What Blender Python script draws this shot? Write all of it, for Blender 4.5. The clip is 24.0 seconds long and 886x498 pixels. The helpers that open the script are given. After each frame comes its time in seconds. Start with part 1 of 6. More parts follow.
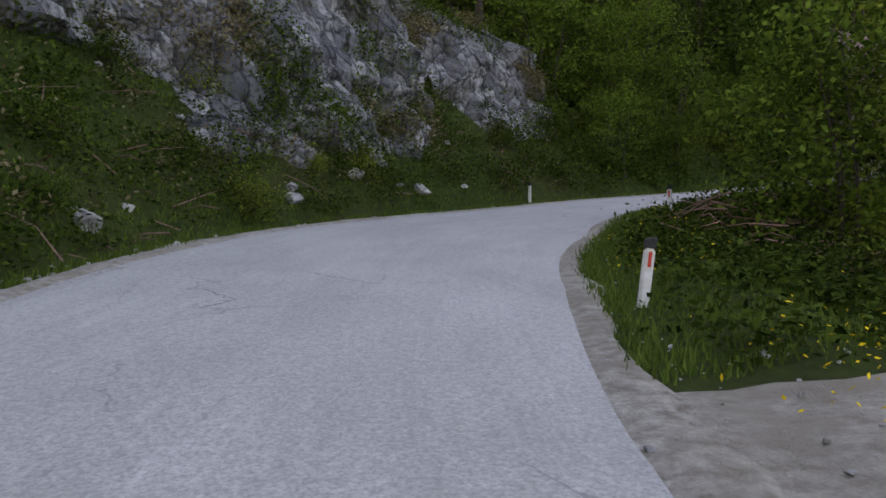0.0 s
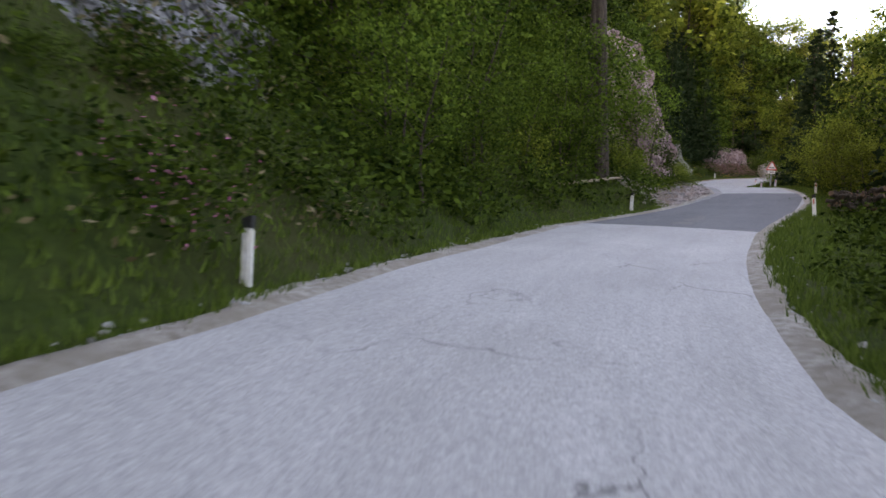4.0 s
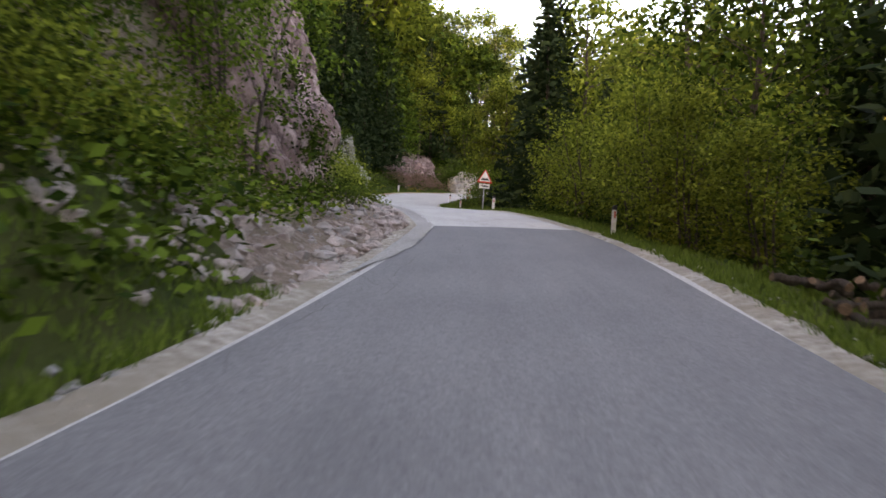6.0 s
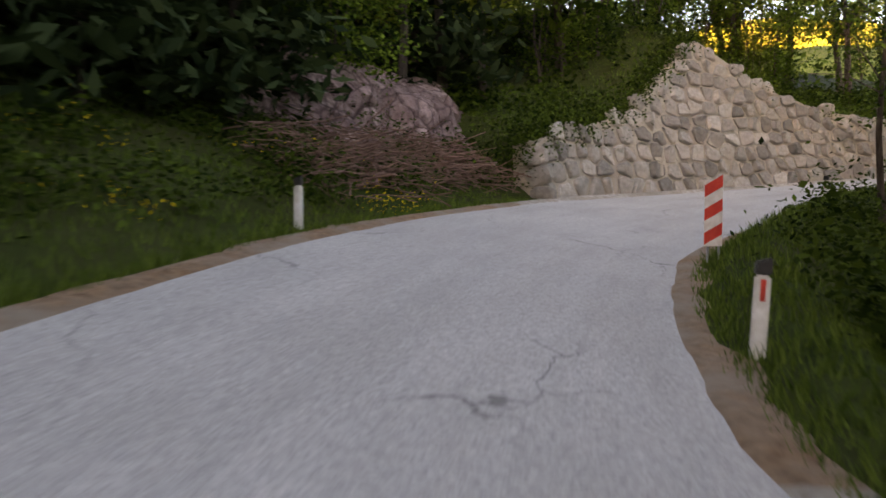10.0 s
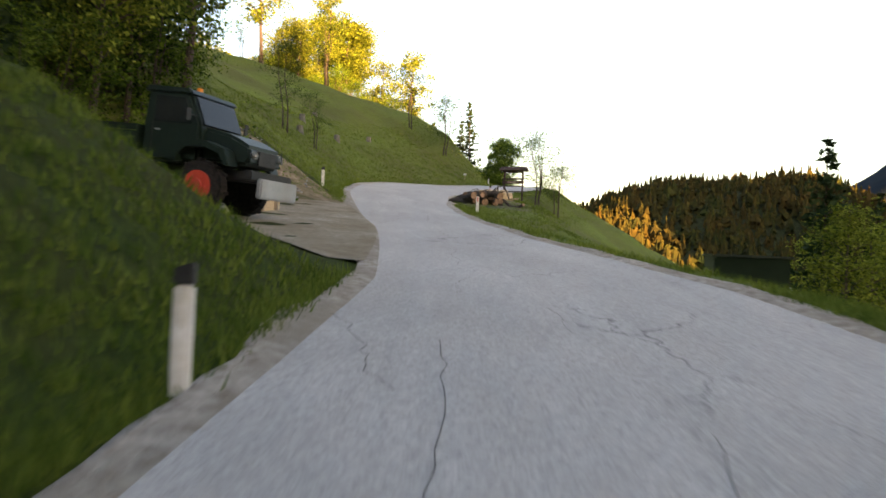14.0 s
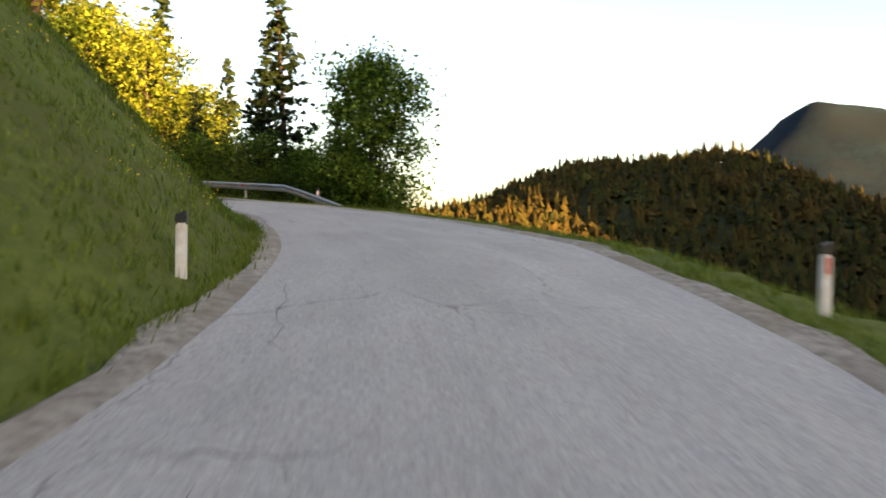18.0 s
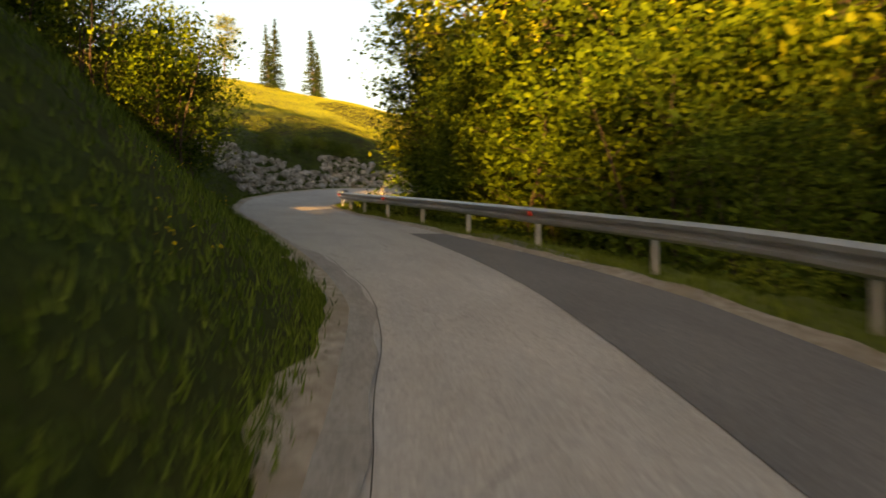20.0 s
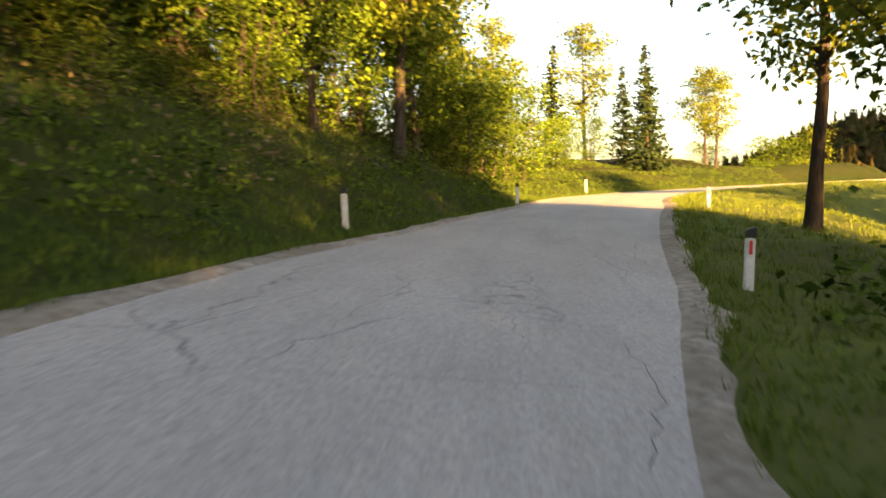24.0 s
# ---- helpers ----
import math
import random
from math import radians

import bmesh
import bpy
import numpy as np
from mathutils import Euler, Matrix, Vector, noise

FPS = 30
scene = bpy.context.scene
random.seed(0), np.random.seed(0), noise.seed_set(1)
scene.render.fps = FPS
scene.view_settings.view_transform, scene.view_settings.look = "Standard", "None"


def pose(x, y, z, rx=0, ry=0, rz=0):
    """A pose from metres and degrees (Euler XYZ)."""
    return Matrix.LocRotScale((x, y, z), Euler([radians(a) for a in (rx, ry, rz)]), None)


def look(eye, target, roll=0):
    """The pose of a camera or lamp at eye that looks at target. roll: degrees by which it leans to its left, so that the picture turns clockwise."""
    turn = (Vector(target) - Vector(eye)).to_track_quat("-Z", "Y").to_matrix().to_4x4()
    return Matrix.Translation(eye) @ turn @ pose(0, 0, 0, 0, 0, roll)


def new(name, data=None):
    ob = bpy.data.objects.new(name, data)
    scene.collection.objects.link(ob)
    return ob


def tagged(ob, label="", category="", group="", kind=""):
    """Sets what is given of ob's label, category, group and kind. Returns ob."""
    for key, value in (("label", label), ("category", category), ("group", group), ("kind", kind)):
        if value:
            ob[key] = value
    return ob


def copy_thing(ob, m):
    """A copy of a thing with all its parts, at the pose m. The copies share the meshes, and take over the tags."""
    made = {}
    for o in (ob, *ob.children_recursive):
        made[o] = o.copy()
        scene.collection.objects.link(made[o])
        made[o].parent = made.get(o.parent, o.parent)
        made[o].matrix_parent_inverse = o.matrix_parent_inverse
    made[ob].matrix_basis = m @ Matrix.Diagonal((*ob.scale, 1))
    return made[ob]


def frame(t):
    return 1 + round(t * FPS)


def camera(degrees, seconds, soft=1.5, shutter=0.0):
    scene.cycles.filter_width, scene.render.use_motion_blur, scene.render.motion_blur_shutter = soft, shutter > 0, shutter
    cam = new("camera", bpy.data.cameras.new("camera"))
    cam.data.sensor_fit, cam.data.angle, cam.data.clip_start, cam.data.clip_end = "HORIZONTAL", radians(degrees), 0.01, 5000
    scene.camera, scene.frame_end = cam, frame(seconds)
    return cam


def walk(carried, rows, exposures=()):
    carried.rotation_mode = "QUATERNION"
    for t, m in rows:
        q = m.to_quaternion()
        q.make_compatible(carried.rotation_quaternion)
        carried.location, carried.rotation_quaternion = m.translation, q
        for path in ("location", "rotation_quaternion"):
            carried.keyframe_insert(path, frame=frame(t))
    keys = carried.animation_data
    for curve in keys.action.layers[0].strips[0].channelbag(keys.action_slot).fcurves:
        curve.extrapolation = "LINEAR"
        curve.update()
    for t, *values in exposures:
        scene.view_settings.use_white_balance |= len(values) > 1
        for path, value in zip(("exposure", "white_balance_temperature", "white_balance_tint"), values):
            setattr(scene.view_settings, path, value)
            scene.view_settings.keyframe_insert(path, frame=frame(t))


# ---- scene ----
# ---- camera ----
cam = camera(61.0, 24.0, soft=1.6, shutter=0.2)
PATH = [
    (0, (0.00, -0.00, 1.40), (0.007, 9.998, 1.235), -0.67),
    (0.5, (-0.06, 0.53, 1.45), (-0.393, 10.525, 1.345), -0.66),
    (1, (-0.23, 1.61, 1.59), (-1.081, 11.569, 1.505), 0.16),
    (1.5, (-0.31, 2.92, 1.65), (-1.369, 12.863, 1.661), 0.16),
    (2, (-0.98, 5.21, 1.80), (-3.492, 14.887, 1.736), 0.26),
    (2.5, (-1.83, 8.30, 2.04), (-4.288, 17.992, 1.942), 0.51),
    (3, (-2.05, 11.71, 2.33), (-1.998, 21.712, 2.232), 1.10),
    (3.5, (-1.05, 15.18, 2.69), (2.602, 24.490, 2.577), 2.38),
    (4, (1.30, 19.30, 3.16), (5.974, 28.142, 3.011), 1.72),
    (4.5, (5.23, 24.48, 3.73), (10.951, 32.682, 3.526), 1.32),
    (5, (10.14, 29.59, 4.28), (16.934, 36.924, 4.051), 1.34),
    (5.5, (15.07, 33.64, 4.80), (22.522, 40.302, 4.667), 1.43),
    (6, (20.12, 37.43, 5.34), (27.971, 43.627, 5.450), 2.46),
    (6.5, (25.45, 41.21, 6.03), (33.320, 47.377, 6.131), 3.54),
    (7, (31.00, 45.38, 6.83), (38.710, 51.758, 6.894), 5.02),
    (7.5, (36.16, 49.67, 7.61), (43.577, 56.375, 7.671), 4.40),
    (8, (41.36, 54.38, 8.41), (48.456, 61.425, 8.432), 2.48),
    (8.5, (46.42, 59.28, 9.00), (53.220, 66.620, 8.992), 1.24),
    (9, (51.42, 64.33, 9.49), (58.244, 71.636, 9.438), 0.43),
    (9.5, (56.36, 68.95, 9.96), (63.532, 75.916, 9.891), -0.03),
    (10, (61.83, 73.13, 10.57), (69.763, 79.214, 10.533), -1.18),
    (10.5, (67.29, 75.93, 11.19), (75.906, 81.003, 11.254), -2.04),
    (11, (72.70, 77.88, 11.75), (82.004, 81.540, 11.855), -4.88),
    (11.5, (78.06, 79.06, 12.22), (87.847, 81.097, 12.187), -4.18),
    (12, (84.65, 79.08, 12.83), (94.642, 78.630, 12.763), -1.77),
    (12.5, (92.44, 77.32, 13.55), (102.093, 74.721, 13.465), -0.49),
    (13, (100.69, 74.01, 14.34), (109.932, 70.177, 14.283), 0.46),
    (13.5, (108.82, 70.02, 15.19), (117.903, 65.838, 15.222), 1.72),
    (14, (116.52, 66.21, 16.06), (125.609, 62.033, 15.999), 2.30),
    (14.5, (123.97, 62.75, 16.83), (133.196, 58.899, 16.704), 1.39),
    (15, (132.46, 59.23, 17.69), (141.894, 55.913, 17.787), -1.30),
    (15.5, (141.63, 55.93, 18.65), (151.073, 52.634, 18.779), -1.05),
    (16, (151.44, 51.71, 19.74), (160.640, 47.784, 19.792), -0.60),
    (16.5, (160.56, 46.55, 20.67), (169.116, 41.372, 20.619), -2.99),
    (17, (169.21, 40.11, 21.54), (177.077, 33.931, 21.484), -3.24),
    (17.5, (176.62, 33.63, 22.47), (184.257, 27.186, 22.221), -1.18),
    (18, (182.65, 28.65, 23.41), (191.055, 23.240, 23.236), -0.78),
    (18.5, (190.05, 24.83, 24.20), (199.329, 21.114, 24.089), 1.10),
    (19, (198.74, 22.02, 24.99), (208.546, 20.055, 24.778), 2.33),
    (19.5, (208.50, 20.71, 25.89), (218.500, 20.734, 25.640), -2.07),
    (20, (218.36, 21.92, 26.84), (228.013, 24.534, 26.757), -0.78),
    (20.5, (227.76, 25.44, 27.77), (236.623, 30.070, 27.683), 0.01),
    (21, (236.65, 30.30, 28.67), (245.057, 35.721, 28.562), 0.80),
    (21.5, (245.48, 35.16, 29.54), (254.175, 40.108, 29.402), 2.10),
    (22, (254.35, 38.77, 30.33), (263.737, 42.216, 30.294), 1.13),
    (22.5, (262.28, 40.39, 31.03), (272.142, 42.047, 30.933), 0.11),
    (23, (269.82, 40.06, 31.73), (279.769, 39.156, 31.395), -1.40),
    (23.5, (276.70, 38.53, 32.13), (286.355, 35.951, 31.677), 0.39),
    (24, (283.53, 35.54, 32.52), (292.571, 31.328, 31.835), -1.13),
]

EXPOSURES = [(0.0, 4.3, 8400, 33), (3.5, 4.8, 8400, 33), (5.0, 4.95, 8600, 33), (7.0, 5.3, 9500, 31), (8.5, 5.1, 9500, 31), (10.0, 4.6, 9200, 30), (11.5, 4.6, 8200, 27), (13.5, 3.48, 7900, 20), (16.0, 3.8, 7400, 20), (17.0, 3.5, 7200, 20), (18.0, 3.27, 7400, 20), (19.0, 3.0, 8000, 22), (21.5, 2.7, 12500, 15), (22.5, 2.9, 10400, 17), (23.0, 3.0, 9000, 18), (24.0, 3.4, 8000, 20)]
walk(cam, [(t, look(eye, target, roll)) for t, eye, target, roll in PATH], EXPOSURES)

# ---- sky and sun: a low evening sun in the west ----
SUN_UP, SUN_FROM = 9.5, (-0.992, -0.125)
world = bpy.data.worlds.new("world")
scene.world = world
world.use_nodes = True
wn, wl = world.node_tree.nodes, world.node_tree.links
sky = wn.new("ShaderNodeTexSky")
sky.sky_type, sky.sun_disc = "NISHITA", False
sky.sun_elevation = radians(SUN_UP)
sky.sun_rotation = math.atan2(SUN_FROM[0], SUN_FROM[1])
sky.air_density, sky.dust_density, sky.ozone_density = 1.0, 1.5, 1.0
wl.new(sky.outputs[0], wn["Background"].inputs[0])
wn["Background"].inputs[1].default_value = 0.055
sun = new("sun", bpy.data.lights.new("sun", "SUN"))
sun.data.energy, sun.data.angle, sun.data.color = 5.0, radians(0.5), (1.0, 0.61, 0.21)
sun.matrix_basis = look((0, 0, 0), (-SUN_FROM[0], -SUN_FROM[1], -math.tan(radians(SUN_UP))))

# ---- materials ----
def mat(name, c1, c2, scale=3.0, rough=0.9, bump=0.3, bscale=None, c3=None, big=0.15, metal=0.0, vary=0.0, leaf=0.0, island=False, detail=8.0, stretch=(1, 1, 1), gloss=None):
    """Colour from noise at two scales, with bump; vary: change from object to object; leaf: light let through."""
    m = bpy.data.materials.new(name)
    m.use_nodes = True
    n, l = m.node_tree.nodes, m.node_tree.links
    p, out = n["Principled BSDF"], n["Material Output"]
    tc = n.new("ShaderNodeTexCoord")
    mp = n.new("ShaderNodeMapping")
    mp.inputs[3].default_value = stretch
    l.new(tc.outputs["Object"], mp.inputs[0])
    def noisy(sc, det=detail):
        t = n.new("ShaderNodeTexNoise")
        t.inputs["Scale"].default_value, t.inputs["Detail"].default_value, t.inputs["Roughness"].default_value = sc, det, 0.65
        l.new(mp.outputs[0], t.inputs["Vector"])
        r = n.new("ShaderNodeMapRange")
        r.inputs[1].default_value, r.inputs[2].default_value = 0.33, 0.67
        l.new(t.outputs[0], r.inputs[0])
        return r.outputs[0]
    def mix(f, a, b):
        x = n.new("ShaderNodeMix")
        x.data_type = "RGBA"
        for i, v in ((6, a), (7, b)):
            if isinstance(v, tuple):
                x.inputs[i].default_value = (*v, 1)
            else:
                l.new(v, x.inputs[i])
        if isinstance(f, float):
            x.inputs[0].default_value = f
        else:
            l.new(f, x.inputs[0])
        return x.outputs[2]
    if leaf:
        g = n.new("ShaderNodeNewGeometry")
        col = mix(g.outputs["Random Per Island"], c1, c2)
    else:
        col = mix(noisy(scale), c1, c2)
    if c3:
        col = mix(noisy(big, 4.0), col, c3)
    if vary:
        oi = n.new("ShaderNodeObjectInfo")
        src = oi.outputs["Random"]
        if island:
            g = n.new("ShaderNodeNewGeometry")
            src = g.outputs["Random Per Island"]
        hs = n.new("ShaderNodeHueSaturation")
        v = n.new("ShaderNodeMapRange")
        v.inputs[3].default_value, v.inputs[4].default_value = 1 - vary, 1 + vary
        l.new(src, v.inputs[0])
        l.new(v.outputs[0], hs.inputs["Value"])
        l.new(col, hs.inputs["Color"])
        col = hs.outputs[0]
    l.new(col, p.inputs["Base Color"])
    p.inputs["Roughness"].default_value, p.inputs["Metallic"].default_value = rough, metal
    p.inputs["Specular IOR Level"].default_value = gloss if gloss is not None else 0.06 if leaf else 0.08 if rough > 0.85 else 0.35
    if bump and not leaf:
        b = n.new("ShaderNodeBump")
        b.inputs["Strength"].default_value, b.inputs["Distance"].default_value = bump, 0.05
        l.new(noisy(bscale or scale * 3), b.inputs["Height"])
        l.new(b.outputs[0], p.inputs["Normal"])
    if leaf:
        tr, mx = n.new("ShaderNodeBsdfTranslucent"), n.new("ShaderNodeMixShader")
        l.new(col, tr.inputs[0])
        mx.inputs[0].default_value = leaf
        l.new(p.outputs[0], mx.inputs[1]), l.new(tr.outputs[0], mx.inputs[2])
        l.new(mx.outputs[0], out.inputs["Surface"])
    return m


def asphalt(name, dark, mid, pale, crack):
    """Worn asphalt: aggregate, long streaks of traffic, blotches and hair cracks; u along the road, v across."""
    m = bpy.data.materials.new(name)
    m.use_nodes = True
    n, l = m.node_tree.nodes, m.node_tree.links
    p = n["Principled BSDF"]
    uv = n.new("ShaderNodeUVMap")
    uv.uv_map = "track"
    def tex(scale, stretch, detail, lo, hi, rough=0.6):
        mp, t, r = n.new("ShaderNodeMapping"), n.new("ShaderNodeTexNoise"), n.new("ShaderNodeMapRange")
        mp.inputs[3].default_value = (*stretch, 1)
        t.inputs["Scale"].default_value, t.inputs["Detail"].default_value, t.inputs["Roughness"].default_value = scale, detail, rough
        r.inputs[1].default_value, r.inputs[2].default_value = lo, hi
        l.new(uv.outputs[0], mp.inputs[0]), l.new(mp.outputs[0], t.inputs[0]), l.new(t.outputs[0], r.inputs[0])
        return t.outputs[0], r.outputs[0]
    def mix(f, a, b):
        x = n.new("ShaderNodeMix")
        x.data_type = "RGBA"
        for i, v in ((6, a), (7, b)):
            if isinstance(v, tuple):
                x.inputs[i].default_value = (*v, 1)
            else:
                l.new(v, x.inputs[i])
        l.new(f, x.inputs[0])
        return x.outputs[2]
    def times(a, k):
        x = n.new("ShaderNodeMath")
        x.operation = "MULTIPLY"
        l.new(a, x.inputs[0])
        if isinstance(k, float):
            x.inputs[1].default_value = k
        else:
            l.new(k, x.inputs[1])
        return x.outputs[0]
    grain_raw, grain = tex(30, (1, 1), 5, 0.42, 0.62, 0.85)
    _, blotch = tex(0.55, (0.5, 1), 8, 0.36, 0.64, 0.7)
    _, streak = tex(1.0, (0.07, 2.6), 5, 0.42, 0.66)
    _, smear = tex(1.0, (0.3, 7), 4, 0.55, 0.75)
    col = mix(blotch, mid, pale)
    _, clot = tex(11, (1, 1), 6, 0.4, 0.62, 0.75)
    col = mix(times(streak, 0.16), col, dark)
    col = mix(times(smear, 0.16), col, dark)
    col = mix(times(clot, 0.5), col, dark)
    col = mix(times(grain, 0.55), col, tuple(0.5 * c for c in dark))
    vo, mp, warp = n.new("ShaderNodeTexVoronoi"), n.new("ShaderNodeMapping"), n.new("ShaderNodeMix")
    vo.feature = "DISTANCE_TO_EDGE"
    vo.inputs["Scale"].default_value = 0.9
    nz = n.new("ShaderNodeTexNoise")
    nz.inputs["Scale"].default_value = 2.2
    nz.inputs["Detail"].default_value = 5
    l.new(uv.outputs[0], nz.inputs[0])
    warp.data_type = "VECTOR"
    warp.inputs[0].default_value = 0.35
    l.new(uv.outputs[0], warp.inputs[4]), l.new(nz.outputs["Color"], warp.inputs[5])
    mp.inputs[3].default_value = (0.45, 1.0, 1)
    l.new(warp.outputs[1], mp.inputs[0]), l.new(mp.outputs[0], vo.inputs[0])
    line = n.new("ShaderNodeMapRange")
    line.inputs[1].default_value, line.inputs[2].default_value, line.inputs[3].default_value, line.inputs[4].default_value = 0.0025, 0.008, 1.0, 0.0
    l.new(vo.outputs[0], line.inputs[0])
    _, where = tex(0.35, (0.6, 1), 3, 0.5, 0.62)
    col = mix(times(times(line.outputs[0], where), crack), col, (0.05, 0.048, 0.045))
    l.new(col, p.inputs["Base Color"])
    p.inputs["Roughness"].default_value, p.inputs["Specular IOR Level"].default_value = 0.85, 0.3
    b = n.new("ShaderNodeBump")
    b.inputs["Strength"].default_value, b.inputs["Distance"].default_value = 0.5, 0.02
    l.new(grain_raw, b.inputs["Height"]), l.new(b.outputs[0], p.inputs["Normal"])
    return m


ASPHALT = asphalt("asphalt", (0.25, 0.245, 0.235), (0.42, 0.405, 0.39), (0.55, 0.535, 0.515), 0.6)
ASPHALT_NEW = asphalt("new_asphalt", (0.09, 0.09, 0.095), (0.15, 0.15, 0.155), (0.21, 0.21, 0.21), 0.2)
ASPHALT_EDGE = asphalt("worn_gutter", (0.13, 0.125, 0.12), (0.27, 0.26, 0.25), (0.42, 0.4, 0.38), 0.5)
CRACK = mat("crack", (0.05, 0.05, 0.05), (0.09, 0.085, 0.08), 8, 0.95, 0.2)
GRAVEL = mat("gravel", (0.22, 0.19, 0.155), (0.64, 0.6, 0.55), 7, 0.95, 0.8, 22, c3=(0.3, 0.26, 0.21), big=0.6)
CONCRETE = mat("concrete", (0.24, 0.23, 0.22), (0.36, 0.345, 0.33), 4, 0.9, 0.25, 30, c3=(0.24, 0.23, 0.21), big=0.7)
GRASS_SOIL = mat("grass_ground", (0.012, 0.024, 0.005), (0.038, 0.064, 0.011), 5, 0.95, 0.6, 12, c3=(0.04, 0.045, 0.014), big=0.3)
MEADOW = mat("meadow", (0.065, 0.1, 0.018), (0.15, 0.19, 0.038), 4, 0.95, 0.6, 9, c3=(0.085, 0.095, 0.03), big=0.15)
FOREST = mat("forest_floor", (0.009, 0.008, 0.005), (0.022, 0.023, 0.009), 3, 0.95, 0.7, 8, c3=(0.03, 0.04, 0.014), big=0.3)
BLADE = mat("grass_blades", (0.035, 0.07, 0.01), (0.13, 0.185, 0.035), leaf=0.3)
def rock(name, dark, mid, pale, stain, scale=1.0, tall=0.7, crack=0.8):
    """Broken rock: blocky facets of different tone, fissures, weather stains and rough relief."""
    m = bpy.data.materials.new(name)
    m.use_nodes = True
    n, l = m.node_tree.nodes, m.node_tree.links
    p = n["Principled BSDF"]
    tc, mp, nz, warp = n.new("ShaderNodeTexCoord"), n.new("ShaderNodeMapping"), n.new("ShaderNodeTexNoise"), n.new("ShaderNodeMix")
    mp.inputs[3].default_value = (scale, scale, scale * tall)
    l.new(tc.outputs["Object"], mp.inputs[0])
    nz.inputs["Scale"].default_value, nz.inputs["Detail"].default_value = 1.6, 6
    l.new(mp.outputs[0], nz.inputs[0])
    warp.data_type = "VECTOR"
    warp.inputs[0].default_value = 0.3
    l.new(mp.outputs[0], warp.inputs[4]), l.new(nz.outputs["Color"], warp.inputs[5])
    def span(src, lo, hi, a=0.0, b=1.0):
        r = n.new("ShaderNodeMapRange")
        for k, v in enumerate((lo, hi, a, b)):
            r.inputs[k + 1].default_value = v
        l.new(src, r.inputs[0])
        return r.outputs[0]
    def noisy(sc, detail, lo, hi):
        t = n.new("ShaderNodeTexNoise")
        t.inputs["Scale"].default_value, t.inputs["Detail"].default_value, t.inputs["Roughness"].default_value = sc, detail, 0.7
        l.new(mp.outputs[0], t.inputs[0])
        return span(t.outputs[0], lo, hi)
    def cells(sc, edge):
        v = n.new("ShaderNodeTexVoronoi")
        v.inputs["Scale"].default_value = sc
        if edge:
            v.feature = "DISTANCE_TO_EDGE"
        l.new(warp.outputs[1], v.inputs[0])
        return v.outputs["Distance"] if edge else v.outputs["Color"]
    def mix(f, a, b):
        x = n.new("ShaderNodeMix")
        x.data_type = "RGBA"
        for k, v in ((6, a), (7, b)):
            if isinstance(v, tuple):
                x.inputs[k].default_value = (*v, 1)
            else:
                l.new(v, x.inputs[k])
        l.new(f, x.inputs[0])
        return x.outputs[2]
    def times(a, k):
        x = n.new("ShaderNodeMath")
        x.operation = "MULTIPLY"
        l.new(a, x.inputs[0])
        if isinstance(k, float):
            x.inputs[1].default_value = k
        else:
            l.new(k, x.inputs[1])
        return x.outputs[0]
    sep = n.new("ShaderNodeSeparateColor")
    l.new(cells(2.3, False), sep.inputs[0])
    col = mix(sep.outputs[0], mid, pale)
    col = mix(noisy(5.5, 8, 0.42, 0.66), col, tuple(0.5 * (a + b) for a, b in zip(dark, mid)))
    col = mix(noisy(0.8, 5, 0.5, 0.66), col, stain)
    col = mix(times(span(cells(2.3, True), 0.0, 0.045, 1.0, 0.0), crack), col, dark)
    col = mix(times(span(cells(0.8, True), 0.0, 0.03, 1.0, 0.0), crack), col, dark)
    l.new(col, p.inputs["Base Color"])
    p.inputs["Roughness"].default_value, p.inputs["Specular IOR Level"].default_value = 0.9, 0.12
    b1, b2 = n.new("ShaderNodeBump"), n.new("ShaderNodeBump")
    b1.inputs["Strength"].default_value, b1.inputs["Distance"].default_value = 0.9, 0.12
    b2.inputs["Strength"].default_value, b2.inputs["Distance"].default_value = 0.8, 0.04
    l.new(span(cells(2.3, True), 0.0, 0.16), b1.inputs["Height"]), l.new(noisy(9, 8, 0.3, 0.7), b2.inputs["Height"])
    l.new(b1.outputs[0], b2.inputs["Normal"]), l.new(b2.outputs[0], p.inputs["Normal"])
    return m


ROCK_GREY = rock("limestone", (0.022, 0.022, 0.024), (0.11, 0.11, 0.12), (0.38, 0.375, 0.38), (0.06, 0.055, 0.04))
BOULDER_ROCK = rock("pale_limestone", (0.09, 0.085, 0.08), (0.34, 0.335, 0.33), (0.62, 0.61, 0.6), (0.27, 0.25, 0.2), 0.8, 1.0, 0.4)
ROCK_RED = rock("red_rock", (0.06, 0.034, 0.033), (0.21, 0.135, 0.128), (0.46, 0.33, 0.315), (0.17, 0.105, 0.095), 1.0, 0.65, 0.75)
RUBBLE = mat("pink_rubble_soil", (0.12, 0.085, 0.065), (0.46, 0.36, 0.32), 9, 0.95, 1.0, 20, c3=(0.2, 0.16, 0.12), big=0.7)
# distance haze is put into the woods' colour as blue, against the sun's orange
MOUNTAIN = mat("hazy_mountain_woods", (0.003, 0.010, 0.018), (0.010, 0.022, 0.034), 0.04, 0.95, 0.0, c3=(0.008, 0.013, 0.02), big=0.008)
EARTH = mat("bare_earth", (0.19, 0.13, 0.085), (0.47, 0.37, 0.28), 5, 0.95, 0.9, 14, c3=(0.09, 0.09, 0.035), big=0.8)
HILL_BLADE = mat("hillside_blades", (0.06, 0.1, 0.015), (0.17, 0.215, 0.04), leaf=0.3)
